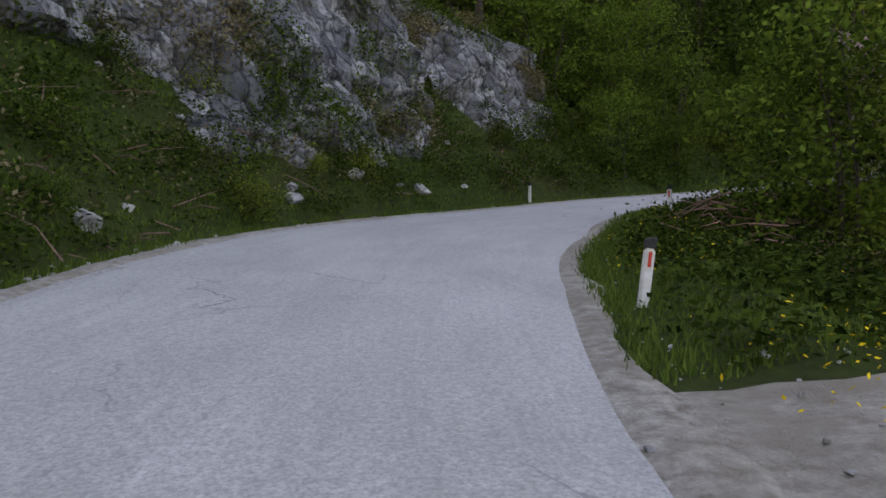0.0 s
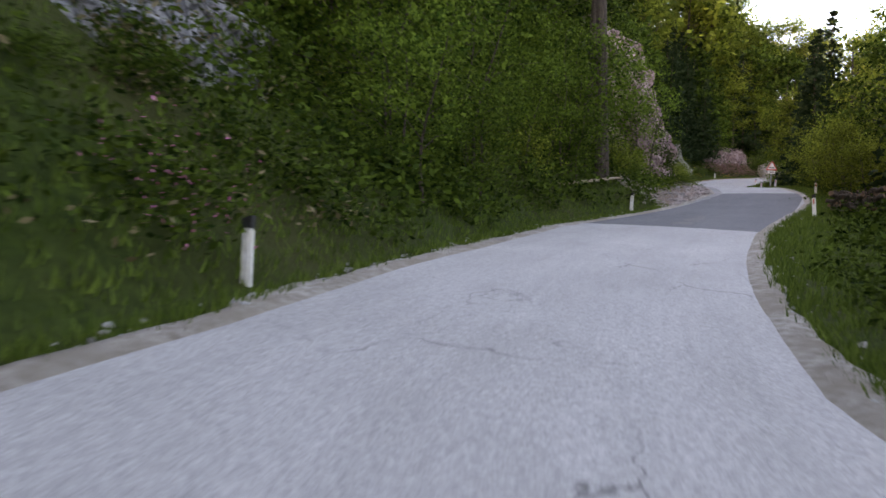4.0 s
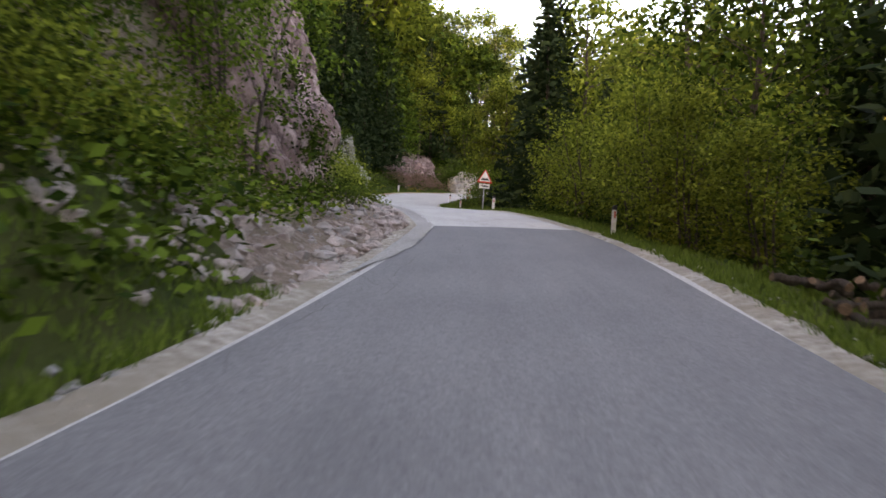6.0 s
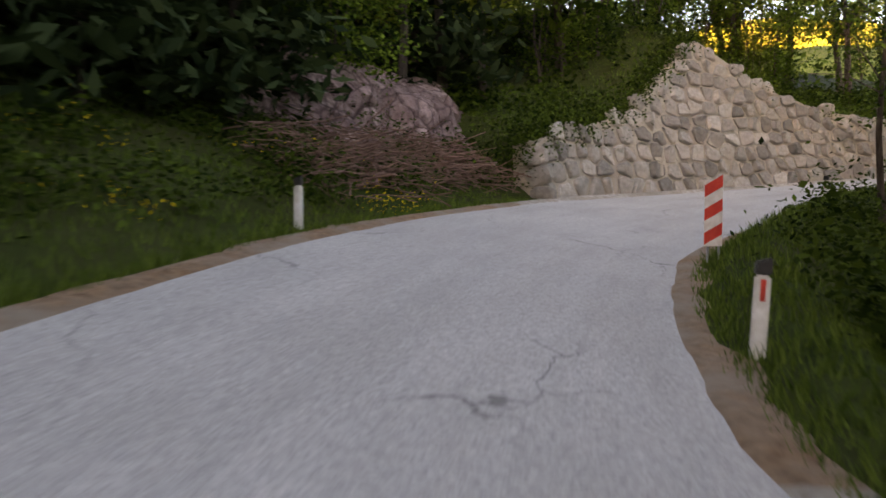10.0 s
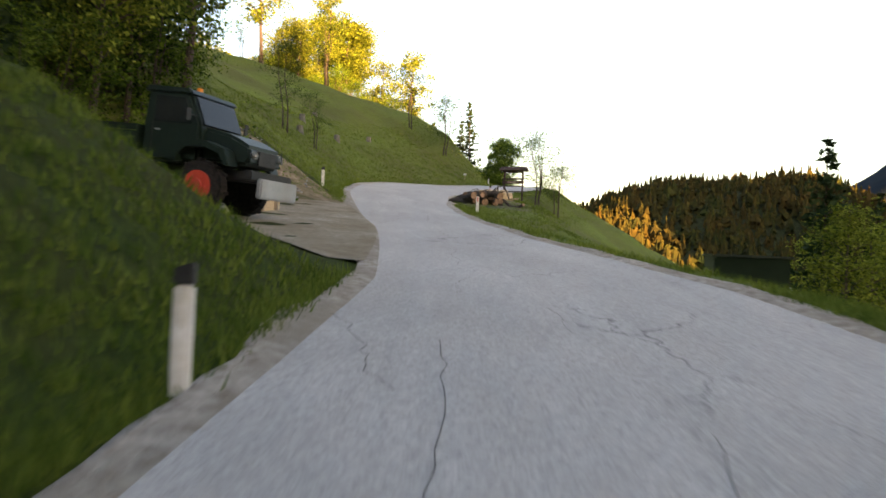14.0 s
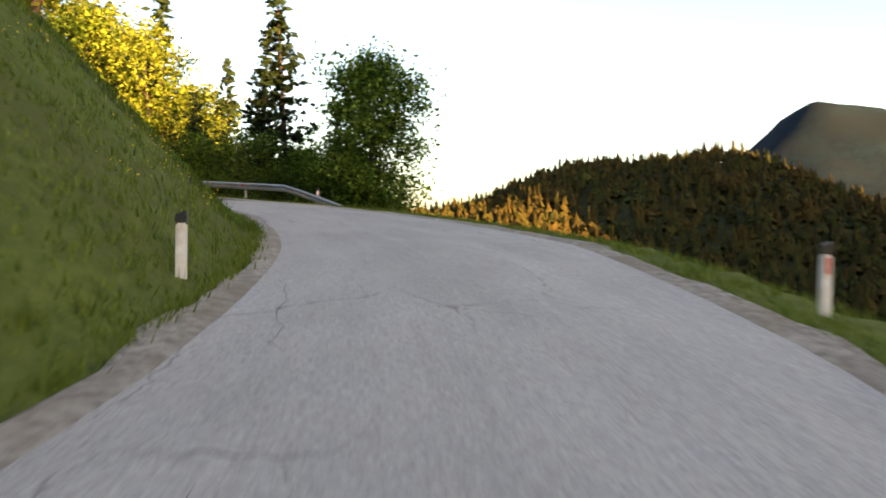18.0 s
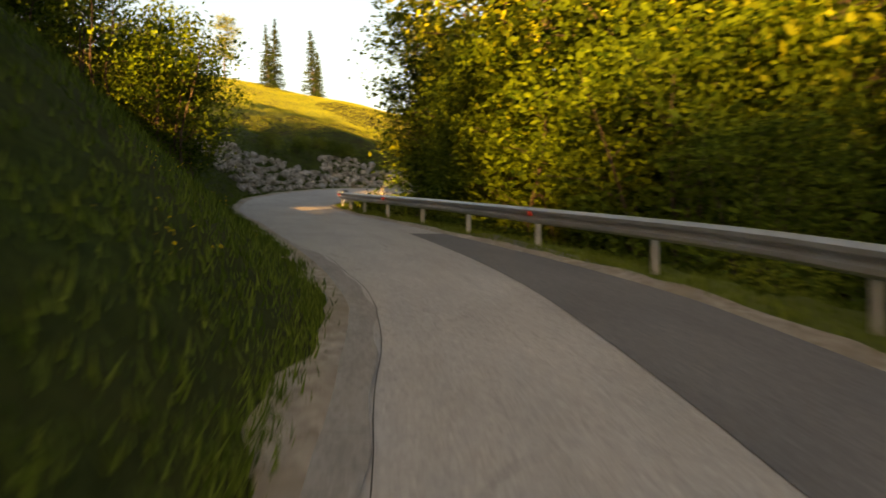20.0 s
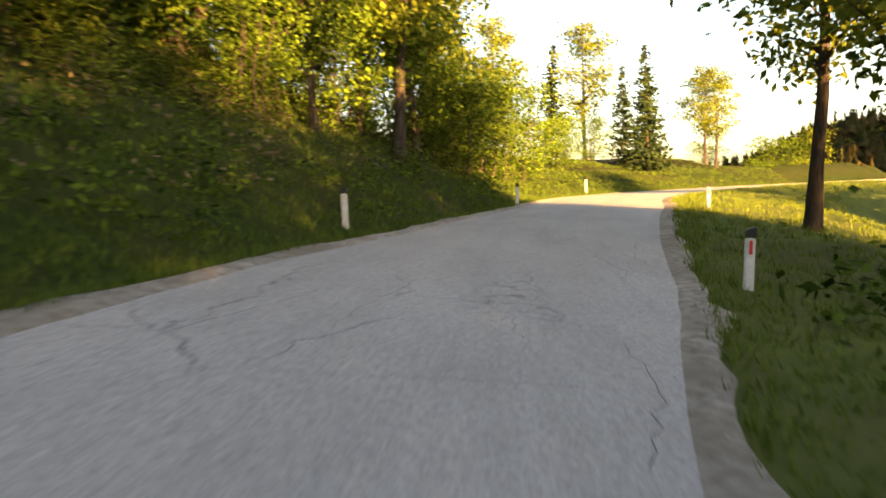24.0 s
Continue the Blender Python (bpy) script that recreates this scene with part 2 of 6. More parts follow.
# lighter copy of the grass blades, with the low sun's brightness in its colour
MEADOW_BLADE = mat("sunlit_meadow_blades", (0.13, 0.17, 0.03), (0.24, 0.27, 0.05), leaf=0.35)
DIRT = mat("trodden_dirt", (0.07, 0.065, 0.035), (0.24, 0.21, 0.16), 3, 0.95, 0.6, 16, c3=(0.06, 0.08, 0.025), big=0.7)
STONE_GREY = mat("grey_wall_stone", (0.2, 0.2, 0.2), (0.5, 0.49, 0.48), 6, 0.95, 0.8, 16, c3=(0.3, 0.27, 0.22), big=0.5, vary=0.3)
STONE_PALE = mat("pale_wall_stone", (0.2, 0.19, 0.175), (0.44, 0.42, 0.39), 4, 0.9, 0.8, 12, c3=(0.33, 0.28, 0.24), big=0.45, vary=0.38)
MORTAR = mat("mortar", (0.3, 0.26, 0.21), (0.52, 0.47, 0.4), 4, 0.95, 0.6, 15, c3=(0.33, 0.27, 0.22), big=0.5)
GAP_EARTH = mat("dark_wall_core", (0.03, 0.028, 0.025), (0.1, 0.09, 0.08), 5, 0.95, 0.6, 15)
LITTER = mat("leaf_litter", (0.14, 0.07, 0.035), (0.36, 0.22, 0.13), 9, 0.95, 0.7, 20, c3=(0.3, 0.25, 0.2), big=0.9)
BARK = mat("bark", (0.045, 0.035, 0.028), (0.11, 0.09, 0.075), 4, 0.95, 0.8, 14, stretch=(3, 3, 0.6))
BARK_PALE = mat("pale_bark", (0.11, 0.1, 0.085), (0.22, 0.2, 0.17), 4, 0.95, 0.6, 14, stretch=(3, 3, 0.6))
LEAF = mat("leaves", (0.008, 0.02, 0.003), (0.075, 0.12, 0.016), leaf=0.22, vary=0.25)
LEAF_LIGHT = mat("light_leaves", (0.03, 0.055, 0.007), (0.24, 0.28, 0.04), leaf=0.35, vary=0.25)
LEAF_MID = mat("fresh_leaves", (0.016, 0.042, 0.005), (0.14, 0.21, 0.028), leaf=0.3, vary=0.25)
NEEDLE = mat("needles", (0.012, 0.024, 0.01), (0.035, 0.055, 0.02), leaf=0.15, vary=0.2)
WHITE = mat("white_plastic", (0.66, 0.66, 0.64), (0.8, 0.8, 0.78), 9, 0.5, 0.1, c3=(0.5, 0.48, 0.42), big=4)
BLACK = mat("black_plastic", (0.012, 0.012, 0.012), (0.03, 0.03, 0.03), 9, 0.5, 0.1)
RED = mat("red_paint", (0.5, 0.03, 0.02), (0.62, 0.06, 0.035), 9, 0.4, 0.05)
STEEL = mat("galvanised_steel", (0.36, 0.38, 0.4), (0.52, 0.54, 0.56), 6, 0.45, 0.1, metal=0.7, c3=(0.34, 0.33, 0.32), big=1.5)
WOOD_DARK = mat("dark_wood", (0.035, 0.022, 0.014), (0.075, 0.048, 0.03), 5, 0.8, 0.4, stretch=(1, 1, 6))
WOOD_NEW = mat("sawn_timber", (0.5, 0.36, 0.2), (0.66, 0.5, 0.3), 4, 0.7, 0.2, stretch=(6, 1, 6), vary=0.12)
WOOD_OLD = mat("old_boards", (0.22, 0.17, 0.12), (0.38, 0.31, 0.22), 5, 0.85, 0.3, stretch=(1, 6, 6))
LOG_END = mat("cut_wood", (0.12, 0.07, 0.045), (0.32, 0.2, 0.12), 7, 0.8, 0.3)
WOOD_ROT = mat("weathered_cut_wood", (0.07, 0.045, 0.03), (0.22, 0.15, 0.1), 7, 0.9, 0.5)
DEAD = mat("dead_twigs", (0.12, 0.07, 0.055), (0.25, 0.155, 0.12), 6, 0.9, 0.3)

# ---- the road's line ----
ROAD_X = [
    0.0, 0.0, 0.0, -1.2, 0.1, 7.4, 16.4, 26.1, 35.5, 44.4, 52.9, 62.1, 73.1, 85.0, 96.5, 107.4, 118.2, 129.1, 140.4, 151.4, 161.8, 171.3,
    180.3, 190.7, 202.2, 214.2, 225.6, 236.3, 246.8, 258.1, 270.0, 281.4, 292.0, 301.9, 310.3, 313.5, 310.3, 309.2,
]
ROAD_Y = [
    -30.0, -18.0, -6.0, 5.9, 17.3, 26.8, 34.7, 41.7, 49.1, 57.3, 65.7, 73.3, 78.0, 79.0, 75.8, 70.7, 65.4, 60.6, 56.4, 51.7, 45.7, 38.4,
    30.4, 24.6, 21.3, 21.1, 24.5, 30.1, 35.8, 39.7, 40.0, 36.5, 30.8, 24.0, 15.6, 4.2, -7.2, -8.9,
]
ROAD_Z = [
    -0.87, -0.54, -0.18, 0.46, 1.53, 2.58, 3.54, 4.73, 6.11, 7.37, 8.23, 9.21, 10.38, 11.46, 12.54, 13.64, 14.83, 15.96, 17.12, 18.33,
    19.39, 20.38, 21.66, 22.86, 23.91, 25.03, 26.16, 27.23, 28.26, 29.26, 30.33, 31.00, 31.50, 31.98, 32.39, 32.75, 33.10, 33.14,
]
ROAD_STEP = 12.0
EDGE_STEP = 8.0
EDGE_LEFT = [3.0, 3.1, 3.2, 3.2, 3.4, 4.0, 3.8, 2.95, 2.75, 3.2, 2.45, 1.75, 1.2, 1.65, 2.3, 2.85, 3.45, 3.75, 4.1, 4.15, 3.6, 3.4, 2.8, 1.8, 1.7, 1.1, 1.4, 2.2, 3.1, 3.7, 3.85, 3.65, 3.2, 2.7, 1.8, 1.2, 0.8, 0.9, 0.7, 0.5, 1.1, 1.8, 2.6, 3.3, 3.6, 3.7, 3.6, 3.4, 3.1, 2.1, 1.3, 1.5, 1.6, 1.8, 2.0]
EDGE_RIGHT = [-2.0, -2.0, -2.1, -2.1, -2.2, -3.0, -3.5, -2.1, -2.35, -2.5, -2.9, -3.5, -3.45, -3.35, -3.15, -2.85, -2.45, -1.2, -0.95, -1.3, -1.2, -0.9, -1.7, -3.1, -4.6, -4.15, -2.6, -2.1, -1.8, -1.6, -0.9, -0.95, -1.3, -2.0, -3.6, -4.55, -4.6, -4.3, -3.5, -3.6, -3.2, -2.7, -2.1, -1.25, -0.65, -0.25, -0.3, -0.95, -2.5, -3.4, -3.9, -3.5, -3.2, -2.9, -2.7]


def smooth_step(a, b, x):
    u = np.clip((np.asarray(x, float) - a) / (b - a), 0, 1)
    return u * u * (3 - 2 * u)


def spline(values, step, s):
    v = np.array([2 * values[0] - values[1], *values, 2 * values[-1] - values[-2]])
    u = np.clip(np.asarray(s, float) / step, 0, len(values) - 1.0001)
    i = u.astype(int)
    f = u - i
    a, b, c, d = v[i], v[i + 1], v[i + 2], v[i + 3]
    return b + 0.5 * f * (c - a + f * (2 * a - 5 * b + 4 * c - d + f * (3 * (b - c) + d - a)))


LENGTH = 433.0
SS = np.arange(0, LENGTH + 0.5, 1.0)
CX, CY, CZ = (spline(v, ROAD_STEP, SS) for v in (ROAD_X, ROAD_Y, ROAD_Z))
TX, TY = np.gradient(CX), np.gradient(CY)
TN = np.hypot(TX, TY)
TX, TY = TX / TN, TY / TN
EL, ER = (np.interp(SS, np.arange(len(v)) * EDGE_STEP, v) for v in (EDGE_LEFT, EDGE_RIGHT))


LEAN_STEP = 10.0
LEAN = [0, 0, 0, 0.01, 0.03, 0.05, 0.05, 0.02, 0, 0, 0, 0.01, 0.05, 0.11, 0.17, 0.18, 0.17, 0.13, 0.02, 0, 0, 0.02, 0.09, 0.15, 0.17, 0.17, 0.13, 0.04, 0, 0, 0, 0, 0, 0.01, 0.06,
    0.15, 0.18, 0.18, 0.12, 0.03, 0, 0, 0, 0]


def lean(s, d):
    """The road's cross fall: it leans into its bends."""
    c, l, r = np.interp(s, np.arange(len(LEAN)) * LEAN_STEP, LEAN), np.interp(s, SS, EL), np.interp(s, SS, ER)
    return c * np.clip(d, r, l)


def lay(s, d):
    """Place on the plan at s metres along the road and d metres to the left of its line, and the road's height there."""
    s = np.asarray(s, float)
    x, y, z, tx, ty = (np.interp(s, SS, v) for v in (CX, CY, CZ, TX, TY))
    return x - ty * d, y + tx * d, z + lean(s, d)


def heading(s):
    return math.degrees(math.atan2(float(np.interp(s, SS, TY)), float(np.interp(s, SS, TX))))


def table(s, rows):
    r = np.array(rows, float)
    return [np.interp(s, r[:, 0], r[:, k]) for k in range(1, r.shape[1])]


WALL_A = [(118.4, 3.5), (120, 3.6), (124, 3.3), (129, 2.8), (132, 2.1), (134.2, 1.2)]
WALL_B = [(151.2, 1.7), (153.5, 2.2), (156.5, 2.8), (159, 4.6), (160.6, 5.9), (162, 5.2), (164.5, 4.0), (168, 3.1), (173, 2.6), (181, 2.4), (190.2, 2.4)]


def bank(s, e):
    """Height above the road at e metres past its left edge."""
    m, h, n, top = table(s, [
        (0, 1.2, 5, 1.5, 30), (56, 1.2, 5, 1.4, 30), (64, 0.85, 5, 0.75, 30), (84, 0.85, 5, 0.75, 30), (89, 0.45, 1.0, 2.0, 24), (114, 0.45, 1.0, 2.0, 24),
        (117, 1.0, 3, 0.6, 25), (134, 0.8, 3, 0.7, 25), (137, 0.6, 5, 0.8, 25), (148, 0.7, 5, 0.8, 25), (151, 0.6, 4, 0.6, 25), (186, 0.6, 4, 0.45, 20),
        (189, 0.75, 2.2, 0.4, 16), (199, 0.75, 2.2, 0.4, 16), (203, 0.06, 0.5, 0.5, 16), (215, 0.06, 0.5, 0.5, 18), (221, 0.72, 4, 0.57, 20), (262, 0.72, 4, 0.55, 15),
        (275, 1.1, 5, 0.6, 12), (300, 1.1, 4, 0.5, 12), (330, 0.9, 3.5, 0.5, 20), (340, 0.9, 3.5, 0.52, 34), (352, 0.95, 3.0, 0.47, 38), (371, 0.95, 3.0, 0.47, 38), (373, 0.62, 3, 0.5, 32), (385, 0.62, 4, 0.6, 16), (399, 0.6, 4, 0.5, 12), (407, 0.4, 1.0, 0.2, 2.5), (434, 0.3, 0.8, 0.15, 2.0)])
    e2 = np.maximum(e - 0.5, 0)
    low = np.minimum(e2 * m, h)
    up = np.maximum(e2 - h / m, 0) * n
    up = top * (1 - np.exp(-up / top))
    z = 0.06 * np.minimum(e, 0.5) + low + up
    for rows, n2 in ((WALL_A, 0.6), (WALL_B, 0.55)):
        r = np.array(rows)
        w = smooth_step(r[0, 0] + 0.1, r[0, 0] + 0.9, s) * (1 - smooth_step(r[-1, 0], r[-1, 0] + 1.2, s))
        wh = np.interp(s, r[:, 0], r[:, 1])
        zw = np.where(e < 0.75, 0.03, np.minimum((e - 0.75) * 6, wh - 0.1)) + np.maximum(e - 1.6, 0) * n2 * np.exp(-np.maximum(e - 1.6, 0) / 45)
        z = z * (1 - w) + zw * w
    return z


def drop(s, e):
    """Height above the road at e metres past its right edge."""
    flat, up, m, deep = table(s, [(0, 1.2, 0.15, 0.3, 12), (40, 2.0, 0.12, 0.3, 12), (56, 2.5, -0.05, 0.25, 12), (66, 2.0, -0.1, 0.3, 14), (95, 1.5, -0.1, 0.5, 18), (112, 1.5, 0.08, 0.5, 18), (122, 1.6, 0.2, 0.5, 18), (130, 1.2, -0.1, 0.55, 20),
        (138, 0.8, 0.2, 0.6, 20), (150, 1.0, 0.5, 0.5, 20), (172, 1.2, 0.6, 0.4, 20), (180, 2.5, 0.3, 0.4, 20), (188, 3.5, 0.15, 0.4, 22), (195, 3.5, -0.4, 0.45, 24), (205, 2, -0.4, 0.5, 30),
        (225, 4.0, -0.2, 0.55, 34), (236, 5.0, -0.15, 0.6, 36), (250, 2.2, -0.2, 0.62, 38), (265, 1.4, -0.2, 0.66, 40), (290, 1.6, -0.1, 0.6, 36), (330, 1.6, -0.1, 0.5, 30),
        (350, 1.8, -0.1, 0.4, 26), (380, 2.5, -0.2, 0.35, 26), (434, 6, -0.3, 0.3, 26)])
    rise = np.where(e < flat, up * smooth_step(0.15, 0.9, e / flat), up)
    far = np.maximum(e - flat, 0) * m
    return rise - deep * (1 - np.exp(-far / deep))


def height_near(s, d):
    """Ground height by the plan alone."""
    z, l, r = (np.interp(s, SS, v) for v in (CZ, EL, ER))
    return z + lean(s, d) + np.where(d > l, bank(s, np.maximum(d - l, 0)), np.where(d < r, drop(s, np.maximum(r - d, 0)), 0.0))


# one height sheet over the whole place
X0, X1, Y0, Y1 = -110.0, 400.0, -120.0, 170.0
GX, GY = np.arange(X0, X1 + 1), np.arange(Y0, Y1 + 1)
MX, MY = np.meshgrid(GX, GY)
near_i = np.zeros(MX.shape, int)
near_d = np.full(MX.shape, 1e9)
for k in range(len(SS)):
    q = (MX - CX[k]) ** 2 + (MY - CY[k]) ** 2
    closer = q < near_d
    near_d[closer] = q[closer]
    near_i[closer] = k
vx, vy = MX - CX[near_i], MY - CY[near_i]
GS = np.clip(SS[near_i] + vx * TX[near_i] + vy * TY[near_i], 0, LENGTH)
GD = np.sqrt(near_d) * np.sign(-vx * TY[near_i] + vy * TX[near_i])
GH = height_near(GS, GD)
soft = GH.copy()
for _ in range(14):
    p = np.pad(soft, 2, "edge")
    soft = (p[:-4, 2:-2] + p[1:-3, 2:-2] + p[3:-1, 2:-2] + p[4:, 2:-2] + p[2:-2, :-4] + p[2:-2, 1:-3] + p[2:-2, 3:-1] + p[2:-2, 4:] + soft) / 9
OUT = np.where(GD > 0, GD - EL[near_i], ER[near_i] - GD)
w = smooth_step(5, 16, OUT)
GH = GH * (1 - w) + soft * w
GH = np.where((MX > 225) & (MY < 6), np.minimum(GH, 38 - 0.5 * np.clip(6 - MY, 0, 70)), GH)
bumps = sum(a * np.sin(MX * f * math.cos(o) + MY * f * math.sin(o) + o * 9) for a, f, o in ((0.25, 0.35, 0.4), (0.2, 0.5, 1.9), (0.12, 0.9, 2.8), (0.1, 1.3, 1.1)))
GH = GH + bumps * smooth_step(1.5, 8, OUT) * 0.8


def ground(x, y):
    u, v = np.clip(np.asarray(x, float) - X0, 0, len(GX) - 1.001), np.clip(np.asarray(y, float) - Y0, 0, len(GY) - 1.001)
    i, j = u.astype(int), v.astype(int)
    f, g = u - i, v - j
    return (GH[j, i] * (1 - f) + GH[j, i + 1] * f) * (1 - g) + (GH[j + 1, i] * (1 - f) + GH[j + 1, i + 1] * f) * g


def spot(s, d, up=0.0):
    """A place on the ground at (s, d)."""
    x, y, _ = lay(s, d)
    l, r = np.interp(s, SS, EL), np.interp(s, SS, ER)
    z = height_near(s, d) if -5 < d - l < 5 or -5 < r - d < 5 or r <= d <= l else ground(x, y)
    return Vector((float(x), float(y), float(z) + up))


def mesh(name, verts, faces, material, smooth=False):
    me = bpy.data.meshes.new(name)
    me.from_pydata([tuple(v) for v in verts], [], [tuple(f) for f in faces])
    for m in material if isinstance(material, (list, tuple)) else [material]:
        me.materials.append(m)
    if smooth:
        me.polygons.foreach_set("use_smooth", [True] * len(me.polygons))
    me.update()
    return me


def fast_mesh(name, verts, faces, material, smooth=False):
    """As mesh(), for large arrays; faces all of one size."""
    me = bpy.data.meshes.new(name)
    verts, faces = np.asarray(verts, np.float32), np.asarray(faces, np.int32)
    k = faces.shape[1]
    me.vertices.add(len(verts))
    me.vertices.foreach_set("co", verts.ravel())
    me.loops.add(faces.size)
    me.loops.foreach_set("vertex_index", faces.ravel())
    me.polygons.add(len(faces))
    me.polygons.foreach_set("loop_start", np.arange(0, faces.size, k, dtype=np.int32))
    me.polygons.foreach_set("loop_total", np.full(len(faces), k, np.int32))
    me.polygons.foreach_set("use_smooth", np.full(len(faces), smooth))
    me.materials.append(material)
    me.update(calc_edges=True)
    return me


def grid_faces(rows, cols):
    i = np.arange(rows * cols).reshape(rows, cols)
    return np.stack([i[:-1, :-1], i[:-1, 1:], i[1:, 1:], i[1:, :-1]], -1).reshape(-1, 4)


def part(name, bm, material, parent=None, label=""):
    me = bpy.data.meshes.new(name)
    bm.to_mesh(me)
    bm.free()
    me.materials.append(material)
    ob = new(name, me)
    ob.parent = parent
    return tagged(ob, label)


# ground sheet: the near land, and the far land out to the horizon
low = GH - 0.4 * (1 - smooth_step(3.6, 5.2, OUT)) - 0.25 * (OUT < 0.5)
def far_height(x, y):
    """Valley, the wooded hill across it, an unseen ridge added before the western sun for its shadow, and the mountain.
    """
    valley = 6 - 0.11 * np.clip(40 - y, 0, 420) + 0.05 * np.clip(x, -200, 500)
    hill = 78 * np.exp(-(((x - 470) * 0.76 + (y + 330) * 0.65) / 155) ** 2 - (((x - 470) * 0.65 - (y + 330) * 0.76) / 130) ** 2)
    north = 95 * smooth_step(120, 600, y + 0.15 * x)
    # added sun blocker: height sets the hillside's shadow line, bump shades the wooded hill
    west = (150 + 0.16 * np.clip(-120 - y, 0, 300) + 140 * np.exp(-((y + 370) / 62) ** 2)) * np.exp(-((x + 380) / 120) ** 2)
    east = 25 * smooth_step(700, 1400, x)
    mount = 225 * np.exp(-(np.hypot(x - 1462, y + 2097) / 235) ** 1.7) + 120 * np.exp(-(np.hypot(x - 1400, y + 2250) / 700) ** 2) + 150 * np.exp(-(np.hypot(x - 1150, y + 2330) / 260) ** 2)
    mount = mount + 10 * np.sin(x * 0.02 + y * 0.013) * np.sin(x * 0.011 - y * 0.024) * smooth_step(1200, 1800, -y)
    south = 40 * smooth_step(500, 1200, -y)
    wav = 5 * np.sin(x * 0.021 + 1) * np.sin(y * 0.017) + 3 * np.sin(x * 0.05 + y * 0.043)
    return valley + hill + north + west + east + mount + south + wav * smooth_step(150, 500, np.hypot(x - 150, y - 30))


edge_w = np.minimum(np.minimum(smooth_step(X0, X0 + 60, MX), 1 - smooth_step(X1 - 50, X1, MX)), np.minimum(smooth_step(Y0, Y0 + 60, MY), 1 - smooth_step(Y1 - 50, Y1, MY)))
GH = GH * edge_w + far_height(MX, MY) * (1 - edge_w)
low = low * edge_w + far_height(MX, MY) * (1 - edge_w)
land_v = np.stack([MX, MY, low], -1).reshape(-1, 3)
land_f = grid_faces(*MX.shape)
FX = np.unique(np.r_[np.linspace(-2500, X0, 60), np.linspace(X0, X1, 30), np.linspace(X1, 4000, 80)])
FY = np.unique(np.r_[np.linspace(-3600, Y0, 80), np.linspace(Y0, Y1, 20), np.linspace(Y1, 2500, 60)])
HX, HY = np.meshgrid(FX, FY)
inside = (HX > X0) & (HX < X1) & (HY > Y0) & (HY < Y1)
far_z = far_height(HX, HY) - 60.0 * inside
far_f = grid_faces(*HX.shape) + len(land_v)
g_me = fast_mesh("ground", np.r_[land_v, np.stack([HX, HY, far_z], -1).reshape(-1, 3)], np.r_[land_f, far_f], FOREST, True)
g_me.materials.append(MEADOW)
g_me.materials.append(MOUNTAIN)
fs, fd = GS.reshape(-1), GD.reshape(-1)
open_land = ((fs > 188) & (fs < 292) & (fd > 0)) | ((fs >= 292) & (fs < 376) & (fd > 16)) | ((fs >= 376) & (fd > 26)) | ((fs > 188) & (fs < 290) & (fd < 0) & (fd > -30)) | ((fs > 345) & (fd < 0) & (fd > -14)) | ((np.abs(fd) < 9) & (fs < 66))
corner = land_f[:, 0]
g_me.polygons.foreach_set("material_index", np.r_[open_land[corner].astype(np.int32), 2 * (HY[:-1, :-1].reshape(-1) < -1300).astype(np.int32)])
tagged(new("ground", g_me), "hillside of meadow and forest floor falling to a valley", "ground", kind="structure")


# road, shoulders and verges
def track(me, s, d):
    """UV: metres along the road, and across it."""
    v = np.stack([s + 0 * d, d + 0 * s], -1).reshape(-1, 2)
    i = np.empty(len(me.loops), np.int32)
    me.loops.foreach_get("vertex_index", i)
    me.uv_layers.new(name="track").data.foreach_set("uv", v[i].astype(np.float32).ravel())


def ribbon(name, s, offsets, up, material, label, kind="structure", smooth=True):
    """A strip along the road; offsets and up: arrays of (len(s), k)."""
    x, y, z = lay(s[:, None], offsets)
    v = np.stack([x, y, z + up], -1)
    me = fast_mesh(name, v.reshape(-1, 3), grid_faces(*offsets.shape)[:, ::-1], material, smooth)
    track(me, s[:, None], offsets)
    return tagged(new(name, me), label, name.replace("_", " "), kind=kind)


RS = np.arange(1.0, LENGTH - 0.5, 0.5)
rl, rr = np.interp(RS, SS, EL), np.interp(RS, SS, ER)
wob = 0.12 * np.sin(RS * 0.9) + 0.09 * np.sin(RS * 2.3 + 1) + 0.06 * np.sin(RS * 5.1)
wob2 = 0.12 * np.sin(RS * 1.1 + 2) + 0.09 * np.sin(RS * 2.7) + 0.06 * np.sin(RS * 4.7 + 1)
u = np.linspace(0, 1, 11)
offs = (rr - wob2 * 0.6)[:, None] * (1 - u) + (rl + wob * 0.6)[:, None] * u
ribbon("road", RS, offs, 0.02 * np.sin(u * math.pi)[None] + 0 * offs, ASPHALT, "worn pale grey asphalt mountain road with cracks")
ks = np.array([-0.5, 0.0, 0.3, 0.6, 0.9, 1.4, 2.0, 2.8, 3.8, 5.2])
